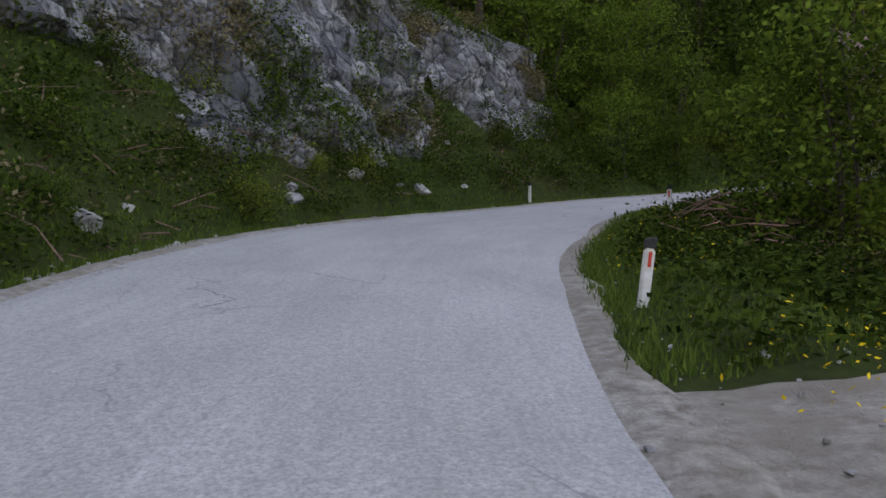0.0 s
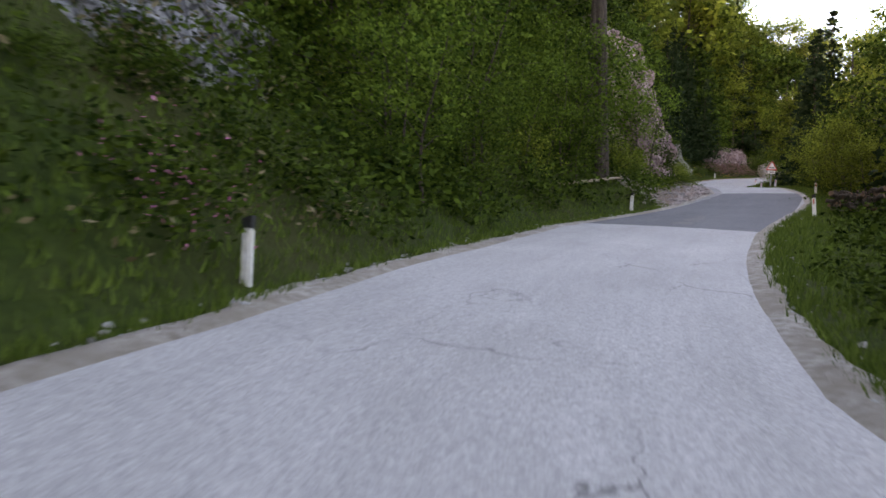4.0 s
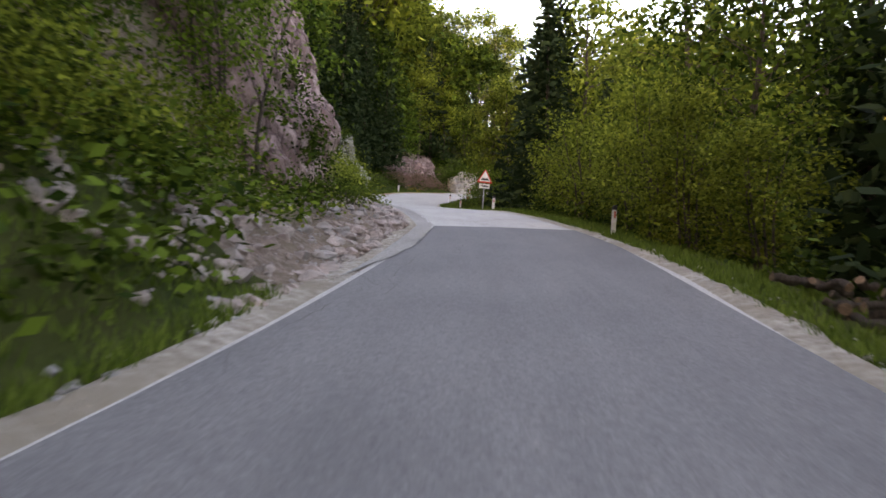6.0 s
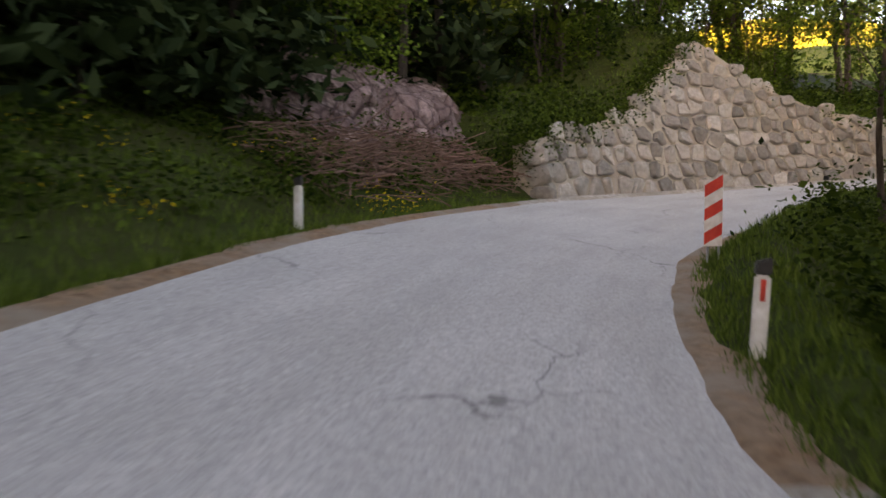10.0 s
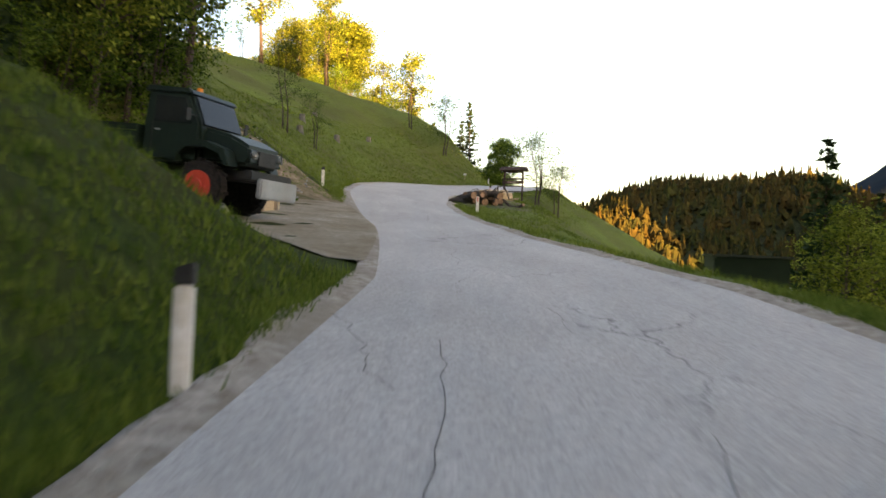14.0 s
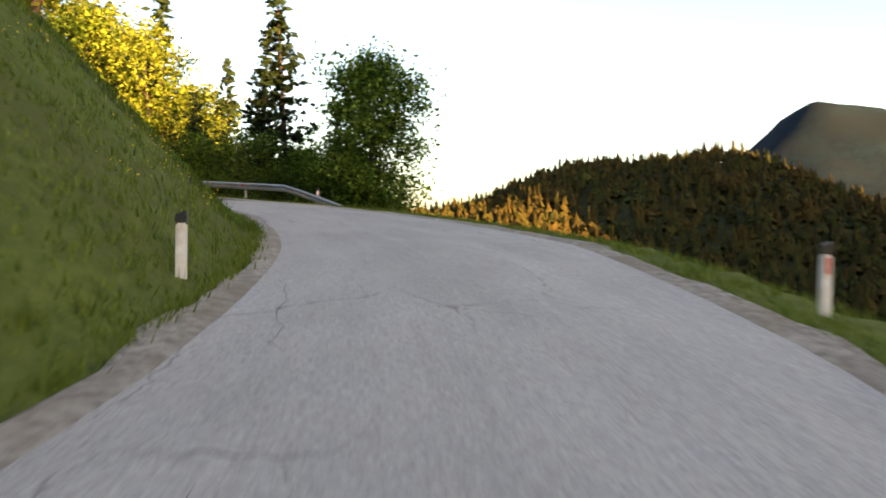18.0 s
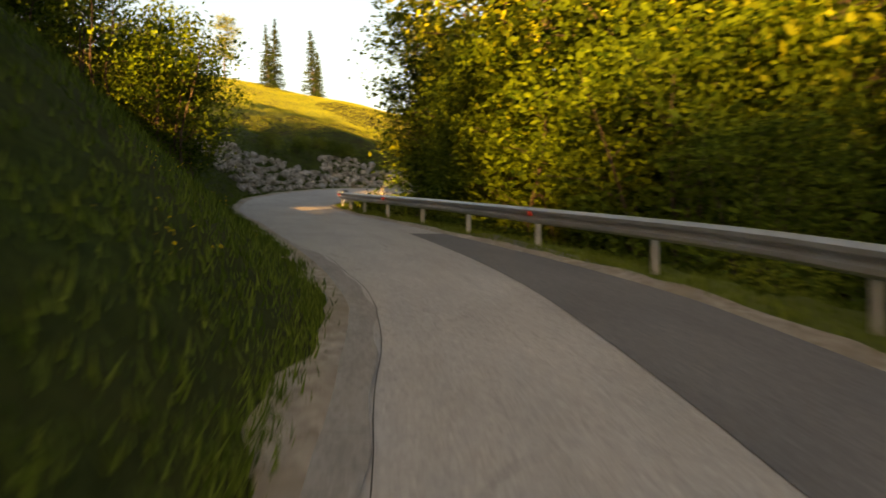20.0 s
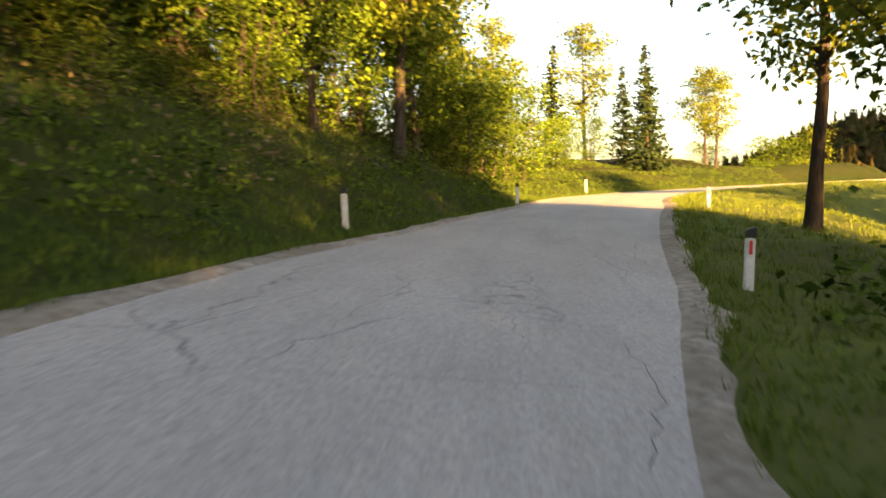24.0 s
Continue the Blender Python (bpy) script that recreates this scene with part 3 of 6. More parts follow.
for side, edge in ((1, rl), (-1, rr)):
    o = edge[:, None] + side * ks[None]
    prof = bank(RS[:, None], np.maximum(ks, 0)[None]) if side > 0 else drop(RS[:, None], np.maximum(ks, 0)[None])
    rough = 0.05 * np.sin(RS[:, None] * 3.1 + ks * 5) * np.sin(RS[:, None] * 1.3 + ks * 2) * np.clip(ks, 0, 2)[None]
    sink = np.where(ks < 0, -0.12, np.where(ks < 0.05, -0.03, 0.0))[None]
    if side < 0:
        o, prof, rough, sink = o[:, ::-1], prof[:, ::-1], rough[:, ::-1], sink[:, ::-1]
    verge = ribbon("verge", RS, o, prof + rough + sink, GRASS_SOIL, "rough grass verge beside the road")
    if side > 0:
        verge.data.materials.append(RUBBLE)
        verge.data.materials.append(EARTH)
        verge.data.materials.append(MEADOW)
        at = np.repeat(RS[:-1], len(ks) - 1)
        verge.data.polygons.foreach_set("material_index", ((at > 85) & (at < 105)).astype(np.int32) + 2 * ((at > 214) & (at < 220.5)).astype(np.int32) + 3 * ((at > 221) & (at < 283)).astype(np.int32))
    else:
        verge.data.materials.append(DIRT)
        verge.data.materials.append(GRAVEL)
        verge.data.materials.append(MEADOW)
        at = np.repeat(RS[:-1], len(ks) - 1)
        verge.data.polygons.foreach_set("material_index", ((at > 226) & (at < 247)).astype(np.int32) + 2 * (at < 35).astype(np.int32) + 3 * (((at > 190) & (at < 226)) | (at >= 247)).astype(np.int32))
    width = np.clip(0.16 + (wob if side > 0 else wob2) * 1.2, 0.06, 0.45)
    k2 = np.array([-0.45, -0.1, 0.25, 0.6, 1.0])
    o2 = edge[:, None] + side * (k2[None] * np.where(k2[None] > 0, width[:, None], 1))
    e2 = np.maximum(side * (o2 - edge[:, None]), 0)
    p2 = (bank(RS[:, None], e2) if side > 0 else drop(RS[:, None], e2)) + np.where(k2 < -0.2, -0.04, np.where(k2 > 0.9, -0.05, 0.035))[None]
    if side < 0:
        o2, p2 = o2[:, ::-1], p2[:, ::-1]
    shoulder = ribbon("shoulder", RS, o2, p2, GRAVEL, "crumbled gravel shoulder at the road's edge")
    shoulder.data.materials.append(LITTER)
    at = np.repeat(RS[:-1], len(k2) - 1)
    shoulder.data.polygons.foreach_set("material_index", ((at > 135) & (at < (149 if side > 0 else 166))).astype(np.int32))


def patch(s0, s1, l0, r0, label, name="asphalt_patch", material=ASPHALT_NEW, l1=None, r1=None, slant=0.0, slant_end=None, lift=0.007):
    """A repaired stretch from s0 to s1 between two offsets."""
    q = np.linspace(0, 1, max(int((s1 - s0) * 2), 4))
    k = np.linspace(0, 1, 7)
    l, r = l0 + ((l0 if l1 is None else l1) - l0) * q, r0 + ((r0 if r1 is None else r1) - r0) * q
    o = r[:, None] * (1 - k) + l[:, None] * k
    s = (s0 + (s1 - s0) * q)[:, None] + (slant + ((slant if slant_end is None else slant_end) - slant) * q)[:, None] * k[None]
    x, y, z = lay(s, o)
    crown = 0.02 * np.sin(np.clip((o - np.interp(s, SS, ER)) / (np.interp(s, SS, EL) - np.interp(s, SS, ER)), 0, 1) * math.pi)
    me = fast_mesh(name, np.stack([x, y, z + crown + lift], -1).reshape(-1, 3), grid_faces(*o.shape)[:, ::-1], material, True)
    track(me, s, o)
    return tagged(new(name, me), label, "road patch", kind="structure")


patch(72.6, 97.0, 2.75, -2.45, "darker grey repaired asphalt across the road", l1=0.6, r1=-3.45, slant=1.3, slant_end=-0.8)
patch(299.8, 322, -1.5, -3.2, "dark grey asphalt repair strip beside the guardrail", l1=-2.0, r1=-4.0)

# ---- trees ----
def tube(pts, radii, sides=7):
    """Verts and quads of a tapered tube."""
    pts = [Vector(p) for p in pts]
    v, f = [], []
    for i, p in enumerate(pts):
        t = (pts[min(i + 1, len(pts) - 1)] - pts[max(i - 1, 0)]).normalized()
        a = t.cross(Vector((0.31, 0.95, 0.07))).normalized()
        b = t.cross(a)
        for k in range(sides):
            o = 2 * math.pi * k / sides
            v.append(p + (a * math.cos(o) + b * math.sin(o)) * radii[i])
    for i in range(len(pts) - 1):
        for k in range(sides):
            f.append((i * sides + k, i * sides + (k + 1) % sides, (i + 1) * sides + (k + 1) % sides, (i + 1) * sides + k))
    return v, f


def join(pieces):
    v, f = [], []
    for a, b in pieces:
        n = len(v)
        v += a
        f += [tuple(i + n for i in q) for q in b]
    return v, f


def leaf_quads(g, centres, size, flat=0.0, long=1.6):
    """Small pointed leaf sprays, turned at random; flat: how far they lie level."""
    n = len(centres)
    a = g.normal(size=(n, 3))
    a[:, 2] *= 1 - flat
    a /= np.linalg.norm(a, axis=1)[:, None]
    b = g.normal(size=(n, 3))
    b[:, 2] *= 1 - flat
    b -= a * (a * b).sum(1)[:, None]
    b /= np.linalg.norm(b, axis=1)[:, None] + 1e-9
    s = size * g.uniform(0.6, 1.35, (n, 1))
    v = np.stack([centres - a * s * long * 0.5, centres + b * s * 0.42 + a * s * 0.1, centres + a * s * long * 0.5, centres - b * s * 0.42 + a * s * 0.05], 1)
    return v.reshape(-1, 3), np.arange(4 * n).reshape(n, 4)


def tree_parts(name, label, trunk, crown, bark, leaf):
    """A tree object from the meshes of trunk with limbs, and crown."""
    e = new(name)
    t = new("trunk", mesh("trunk", *trunk, bark, True))
    t.parent = e
    c = new("crown", fast_mesh("crown", *crown, leaf))
    c.parent = e
    return tagged(e, label, "tree")


def broadleaf(seed, tall, wide, bare, leaves, size, name, label, bark, leaf, clumps=42, droop=0.0, stems=1):
    g = np.random.default_rng(seed)
    pieces, tips = [], []
    for st in range(stems):
        ox, oy = (0, 0) if stems == 1 else g.normal(size=2) * 0.35
        sway = g.normal(size=2) * 0.25 + np.array([ox, oy]) * 1.5
        axis = [(ox + sway[0] * (k / 7) ** 2 + 0.1 * math.sin(k + seed), oy + sway[1] * (k / 7) ** 2 + 0.1 * math.cos(k * 1.3), tall * 0.93 * k / 7 - (0.4 if k == 0 else 0)) for k in range(8)]
        r0 = tall * 0.014 + 0.04 if tall > 8 else tall * 0.011
        pieces.append(tube(axis, [r0 * (1.35 if k == 0 else 1 - 0.88 * k / 7) for k in range(8)], 8))
        for k in range(max(clumps // stems, 5)):
            h = bare + (0.97 - bare) * (k + g.uniform(0, 1)) / max(clumps // stems, 5)
            i = h * 7
            base = Vector(axis[int(min(i, 6))]).lerp(Vector(axis[int(min(i, 6)) + 1]), i - int(min(i, 6)))
            round_ = math.sin(math.pi * (0.12 + 0.86 * (h - bare) / (1 - bare))) ** 0.7
            o, reach = g.uniform(0, 2 * math.pi), wide * round_ * g.uniform(0.55, 1.1)
            tip = base + Vector((math.cos(o) * reach, math.sin(o) * reach, reach * g.uniform(0.15, 0.75) - droop * reach))
            mid = base.lerp(tip, 0.5) + Vector((0, 0, 0.12 * reach))
            pieces.append(tube([base, mid, tip], [r0 * 0.38 * (1.1 - h), r0 * 0.2 * (1.1 - h), 0.01], 4))
            tips += [(tip, 1.0), (mid, 0.6)]
    w = np.array([q for _, q in tips])
    pick = g.choice(len(tips), leaves, p=w / w.sum())
    c = np.array([tuple(t) for t, _ in tips])[pick]
    spread = wide * 0.2 * g.uniform(0.6, 1.3, len(tips))[pick][:, None]
    c = c + g.normal(size=(leaves, 3)) * spread * np.array([1, 1, 0.7])
    c[:, 2] = np.maximum(c[:, 2], tall * bare * 0.7)
    return tree_parts(name, label, join(pieces), leaf_quads(g, c, size, 0.3), bark, leaf)


def spruce(seed, tall, wide, label, low=0.06, per=10, name="spruce_tree", thin=1.0):
    g = np.random.default_rng(seed)
    pieces = [tube([(0, 0, -0.4), (0.02, 0, tall * 0.4), (0, 0.02, tall)], [tall * 0.014 + 0.03, tall * 0.009, 0.015], 7)]
    cs, levels = [], int(tall * 2.0)
    vv, ff, n0 = [], [], 0
    for k in range(levels):
        h = low + (1 - low) * k / levels
        reach = wide * (1 - h) ** 0.85 + 0.12
        for j in range(per if k < levels * 0.8 else 5):
            o = g.uniform(0, 2 * math.pi)
            L = reach * g.uniform(0.7, 1.15)
            z = h * tall + g.normal() * 0.12
            d = np.array([math.cos(o), math.sin(o)])
            m = max(int(15 * thin * L / wide), 4)
            f = g.uniform(0.12, 1.0, m) if thin < 1 else np.linspace(0.15, 1, m)
            p = np.c_[d[0] * L * f, d[1] * L * f, z - L * 0.32 * f + 0.2 * L * f * f]
            p += g.normal(size=p.shape) * np.array([0.10, 0.10, 0.06]) * (0.5 + L * 0.4)
            cs.append(p)
    c = np.concatenate(cs)
    v, f = leaf_quads(g, c, 0.062 * wide + 0.13, 0.45, 2.0)
    return tree_parts(name, label, join(pieces), (v, f), BARK, NEEDLE)


def shrub(seed, r, tall, leaves, size, label, leaf, name="shrub"):
    g = np.random.default_rng(seed)
    k = 9
    heads = np.c_[g.normal(size=(k, 2)) * r * 0.5, g.uniform(0.25, 0.9, k) * tall]
    stems = join([tube([(0, 0, -0.2), (h[0] * 0.4, h[1] * 0.4, h[2] * 0.6), tuple(h)], [0.03, 0.02, 0.006], 4) for h in heads])
    c = heads[g.integers(0, k, leaves)] + g.normal(size=(leaves, 3)) * np.array([r * 0.33, r * 0.33, tall * 0.2])
    c[:, 2] = np.abs(c[:, 2])
    e = new(name)
    for nm, me in (("stem", mesh("stem", *stems, BARK, True)), ("foliage", fast_mesh("foliage", *leaf_quads(g, c, size, 0.3), leaf))):
        o = new(nm, me)
        o.parent = e
    return tagged(e, label, "shrub")


KINDS, USED = {}, set()


def kind_of(key, make):
    KINDS[key] = make


def plant(key, s, d, size=1.0, sink=0.15, group=""):
    """Sets one tree or shrub on the ground."""
    p = spot(s, d, -sink)
    return plant_at(key, p, size, group)


def plant_at(key, p, size=1.0, group=""):
    m = Matrix.Translation(p) @ pose(0, 0, 0, random.uniform(-3, 3), random.uniform(-3, 3), random.uniform(0, 360)) @ Matrix.Diagonal((size, size, size * random.uniform(0.9, 1.12), 1))
    if key not in USED:
        USED.add(key)
        KINDS[key].matrix_basis = m
        ob = KINDS[key]
    else:
        scale = KINDS[key].scale
        ob = copy_thing(KINDS[key], m @ Matrix.Diagonal((1 / scale[0], 1 / scale[1], 1 / scale[2], 1)))
    return tagged(ob, group=group)


kind_of("beech", broadleaf(1, 13, 3.6, 0.22, 5200, 0.2, "beech_tree", "leafy green beech tree on the forest slope", BARK, LEAF))
kind_of("ash", broadleaf(2, 15, 3.2, 0.3, 4800, 0.2, "ash_tree", "tall slender broadleaf tree with fresh spring leaves", BARK, LEAF_LIGHT))
# invented tree: crown high enough to shade the far road, sun passes below
kind_of("shade_ash", broadleaf(22, 16.5, 3.3, 0.44, 8500, 0.2, "ash_tree", "tall ash tree added for shade, with a long bare trunk and high crown", BARK, LEAF_LIGHT))
kind_of("hazel", broadleaf(3, 6.5, 2.6, 0.08, 5200, 0.13, "hazel_tree", "dense young hazel tree in light green leaf", BARK, LEAF_MID, stems=4))
kind_of("hazel_light", broadleaf(16, 6.5, 2.4, 0.06, 5600, 0.12, "hazel_tree", "dense young hazel tree in pale yellow-green leaf", BARK, LEAF_LIGHT, stems=4))
kind_of("birch", broadleaf(4, 7.5, 1.8, 0.3, 2200, 0.085, "young_tree", "thin young tree with sparse spring leaves", BARK, LEAF, clumps=26, stems=2))
kind_of("maple", broadleaf(5, 9.5, 2.6, 0.1, 21000, 0.14, "maple_tree", "round dense maple tree beside the road", BARK, LEAF_MID, clumps=90))
kind_of("airy", broadleaf(14, 7.5, 2.4, 0.28, 6500, 0.075, "young_tree", "airy young tree with several thin stems and small leaves", BARK, LEAF, clumps=45, stems=3))
kind_of("wood_a", broadleaf(12, 13, 3.8, 0.12, 1500, 0.4, "forest_tree", "leafy broadleaf tree deep in the wood", BARK, LEAF, clumps=30))
kind_of("wood_b", broadleaf(13, 15, 3.6, 0.18, 1500, 0.42, "forest_tree", "tall spring-green tree deep in the wood", BARK, LEAF_LIGHT, clumps=30))
kind_of("spruce", spruce(6, 17, 3.0, "tall dark green spruce tree"))
kind_of("spruce_b", spruce(7, 13, 2.7, "dark spruce tree with drooping branches"))
kind_of("larch", spruce(8, 16, 2.6, "larch tree with thin light branches", low=0.13, per=10, name="larch_tree", thin=0.7))
kind_of("bare_spruce", spruce(15, 21, 2.3, "tall spruce with a long bare grey trunk", low=0.5))
kind_of("bush", shrub(9, 1.2, 1.5, 2000, 0.075, "leafy green bush on the bank", LEAF))
kind_of("bush_light", shrub(10, 1.3, 2.0, 2000, 0.08, "light green leafy bush at the wood's edge", LEAF_LIGHT))
kind_of("herb", shrub(11, 0.5, 0.5, 500, 0.06, "low leafy weeds beside the road", LEAF))

random.seed(5)


def grove(keys, s0, s1, d0, d1, count, lo=0.75, hi=1.2, group="", gap=2.2):
    """Trees scattered over a stretch of the plan, kept apart."""
    got, tries = [], 0
    while len(got) < count and tries < count * 30:
        tries += 1
        s, d = random.uniform(s0, s1), random.uniform(d0, d1)
        x, y, _ = lay(s, d)
        if all((x - a) ** 2 + (y - b) ** 2 > gap * gap for a, b in got):
            got.append((float(x), float(y)))
            k = random.choice(keys)
            side = np.hypot(CX - x, CY - y).min()
            if side > 0.75 * min(abs(d0), abs(d1)):
                p = Vector((float(x), float(y), float(ground(x, y)) - 0.2)) if side > 8 else spot(s, d, -0.2)
                plant_at(k, p, random.uniform(lo, hi), group)


# wood above the first bends
grove(["bush", "bush", "bush_light"], 29, 60, 4.6, 8, 26, 0.3, 0.6, "low bushes on the rocky bank", 1.3)
grove(["beech", "hazel", "hazel", "ash"], 60, 86, 8, 17, 22, 0.7, 1.0, "trees of the forest slope")
grove(["wood_a", "wood_b", "spruce", "spruce_b"], 30, 88, 17, 42, 44, 0.8, 1.2, "trees of the forest slope")
grove(["hazel", "bush_light", "bush"], 66, 84, 5.2, 9, 16, 0.6, 0.9, "shrubs on the bank", 1.6)
grove(["hazel", "hazel", "bush_light", "bush"], 83.5, 92, 4.4, 8, 16, 0.4, 0.75, "young trees beside the red rock", 1.2)
grove(["beech", "hazel", "ash"], 88, 126, 9.5, 20, 20, 0.6, 0.95, "trees above the rock face")
grove(["wood_a", "wood_b", "wood_a", "spruce"], 95, 170, 16, 46, 70, 0.8, 1.2, "trees of the forest slope")
grove(["spruce", "spruce_b", "wood_a"], 128, 150, 8, 15, 22, 0.6, 0.9, "dark spruces above the bend", 2)
grove(["wood_a", "hazel", "wood_a", "spruce_b"], 137, 158, 8.5, 17, 24, 0.7, 1.0, "trees above the bend")
grove(["spruce_b", "spruce", "spruce_b"], 131, 145, 7.0, 11, 14, 0.6, 0.9, "dark spruces above the bend", 1.6)
grove(["ash", "hazel", "wood_a"], 152, 164, 9, 20, 9, 0.6, 0.9, "trees above the stone wall", 2.5)
grove(["ash", "hazel"], 150, 163, 7.5, 12, 8, 0.6, 0.85, "trees above the stone wall", 2)
for s, d, k in ((168, 9, 0.72), (170, 11.5, 0.85), (173, 10, 0.85), (175.5, 8.4, 0.8), (177.5, 10.5, 0.75)):
    plant("ash", s, d, k, 0.15, "trees above the stone wall")
grove(["hazel", "ash"], 163, 172, 8.5, 15, 8, 0.75, 1.0, "trees above the stone wall", 1.8)
grove(["bush", "hazel"], 163, 177, 7.2, 10, 6, 0.3, 0.5, "trees above the stone wall", 2)
grove(["ash", "beech"], 156, 164, 8.5, 18, 6, 0.7, 1.0, "trees above the stone wall", 3)
grove(["ash", "wood_b", "spruce", "wood_a"], 124, 160, 14, 34, 26, 1.2, 1.6, "trees of the forest slope", 3)
grove(["hazel", "bush_light", "hazel", "bush"], 62, 80, 4.6, 7.5, 15, 0.35, 0.6, "leafy saplings at the foot of the dark slope", 1.4)
# wood below the road
grove(["spruce", "ash", "spruce_b"], 100, 138, -30, -15, 8, 1.0, 1.25, "tall trees below the road", 4)
grove(["spruce", "spruce_b", "spruce"], 74, 96, -16, -8.5, 9, 0.7, 1.0, "spruces below the road", 3)
for s, d, k in ((80, -9.2, 0.75), (83, -8.2, 0.8), (86.5, -7.9, 0.85), (90, -8.6, 0.8)):
    plant("spruce", s, d, k, 0.15, "spruces below the road")
grove(["ash", "wood_b", "beech"], 118, 142, -24, -9, 10, 0.9, 1.2, "trees below the road", 3)
grove(["hazel_light", "ash", "beech", "spruce_b", "hazel_light"], 96, 136, -16, -6.8, 17, 0.7, 1.0, "trees below the road", 2.4)
grove(["bush_light", "hazel_light", "hazel_light"], 92, 114, -6.8, -5.2, 11, 0.5, 0.8, "bushes below the road", 1.5)
grove(["bush_light", "hazel", "bush"], 120, 136, -6.8, -5.6, 7, 0.5, 0.8, "bushes below the road", 1.5)
grove(["spruce", "wood_a", "wood_b"], 60, 150, -42, -16, 26, 0.9, 1.2, "trees below the road", 3.5)
grove(["hazel", "hazel", "ash"], 47, 62, -12, -8, 7, 0.6, 0.85, "trees inside the bend", 2)
grove(["bush", "bush", "bush_light"], 36, 58, -11, -7, 14, 0.5, 0.9, "bushes inside the bend", 1.5)
grove(["hazel", "ash", "hazel"], 138, 152, -14, -6.5, 8, 0.7, 0.95, "trees inside the bend by the wall", 2)
grove(["bush", "hazel", "hazel", "birch"], 156, 182, -9, -5.6, 26, 0.5, 0.8, "dark bushes on the bank", 1.2)
grove(["birch", "ash"], 156, 178, -9, -4.5, 7, 0.9, 1.2, "thin trees on the bank", 2.5)
plant("birch", 152.5, -3.8, 1.1)
for s, d, k in ((131.2, -5.1, 0.62), (132.8, -6.2, 0.75), (134.6, -5.6, 0.7), (136.6, -7.2, 0.85)):
    plant("ash" if d < -5.3 else "hazel", s, d, k, 0.15, "trees below the road")

# open hillside
plant("birch", 234.4, 6.8, 0.45)
plant("birch", 232.7, 8.2, 0.65)
plant("airy", 265.6, 6.5, 0.82)
plant("birch", 267, 10.5, 0.8)
plant("airy", 255.8, -4.7, 1.02)
plant("airy", 256.4, -5.9, 0.7)
plant("larch", 214, 13, 0.9)
plant("ash", 219.5, 8.8, 0.72)
plant("hazel", 218, 9.6, 0.8)
plant("hazel", 221.4, 10.6, 0.8)
plant("bare_spruce", 81.6, 4.4, 1.0)
plant("bare_spruce", 83.6, 5.6, 0.8)
for s, d, k in ((113.6, -6.4, 0.8), (116.8, -6.2, 0.85), (119.6, -7.4, 0.95)):
    plant("spruce", s, d, k, 0.15, "spruces below the road")
grove(["ash", "spruce_b", "wood_a", "hazel", "beech"], 203, 219, 12, 26, 20, 0.5, 0.72, "trees behind the parked truck", 2)
grove(["hazel", "hazel", "spruce_b"], 201, 210, 10.5, 15, 9, 0.5, 0.7, "dark trees behind the parked truck", 1.5)
grove(["hazel", "bush"], 206, 214, 10.5, 14, 8, 0.5, 0.8, "shrubs behind the parked truck", 1.5)
grove(["hazel", "ash", "hazel", "beech"], 214, 223, 9.5, 17, 14, 0.5, 0.7, "trees above the earth bank", 1.8)
grove(["bush", "bush_light", "birch"], 204, 220, 9.5, 12, 8, 0.6, 1.0, "bushes behind the parked truck", 1.4)
# crest trees set for the shade they throw on the boulders beyond
grove(["ash", "birch", "hazel", "hazel"], 300, 306, 14, 18, 4, 0.6, 0.85, "trees on the crest inside the bend", 2.5)
grove(["birch", "bush_light"], 328, 340, 8.5, 12, 5, 0.8, 1.1, "bushes inside the bend", 2)
grove(["hazel", "birch", "hazel", "ash"], 276, 296, 20, 32, 11, 0.75, 1.05, "trees on the hilltop", 5)
# below the open stretch
plant("spruce_b", 219.5, -16.5, 0.65)
plant("spruce_b", 234, -25, 0.8)
grove(["hazel", "birch", "ash"], 205, 250, -26, -15, 13, 0.32, 0.48, "trees below the meadow", 3)
grove(["hazel", "ash", "bush_light"], 235, 266, -42, -24, 16, 0.5, 0.7, "trees below the meadow", 3.5)
# the bend with the guardrail
plant("maple", 299.6, -9.4, 1.0)
plant("spruce_b", 303.5, -10.5, 0.62)
plant("hazel", 302.4, -11.5, 0.85)
grove(["hazel", "maple", "spruce_b"], 301.5, 308, -12.5, -8.6, 7, 0.55, 0.8, "dark trees behind the guardrail", 1.4)
plant("larch", 307, -11, 1.05)
plant("spruce", 311, -12.5, 0.95)
grove(["bush", "bush", "bush_light", "hazel"], 302, 324, -8.5, -6.2, 11, 0.6, 0.8, "dark bushes behind the guardrail", 1.8)
grove(["ash", "beech", "hazel", "larch"], 318, 346, -20, -7.0, 24, 0.8, 1.25, "trees behind the guardrail", 2.4)
grove(["maple", "hazel", "beech", "spruce_b"], 304, 322, -14.5, -9, 9, 0.7, 0.9, "dark trees behind the guardrail", 2)
grove(["hazel", "maple", "hazel"], 322, 346, -16, -7.5, 14, 0.8, 1.1, "golden trees behind the guardrail", 2.4)
grove(["ash", "larch", "ash", "beech"], 324, 348, -28, -9, 20, 1.15, 1.5, "trees behind the guardrail", 3.5)
# groves added as sun blockers for boulders and road, a sunny lane left between
grove(["hazel", "ash", "hazel"], 313, 321.5, 13.2, 19, 8, 0.7, 1.0, "trees above the bend", 2)
grove(["hazel", "ash", "hazel"], 328, 336, 8.5, 12, 8, 0.75, 1.0, "trees above the bend", 1.7)
grove(["hazel", "ash"], 336, 342, 8, 17, 7, 0.7, 1.0, "trees above the bend", 2)
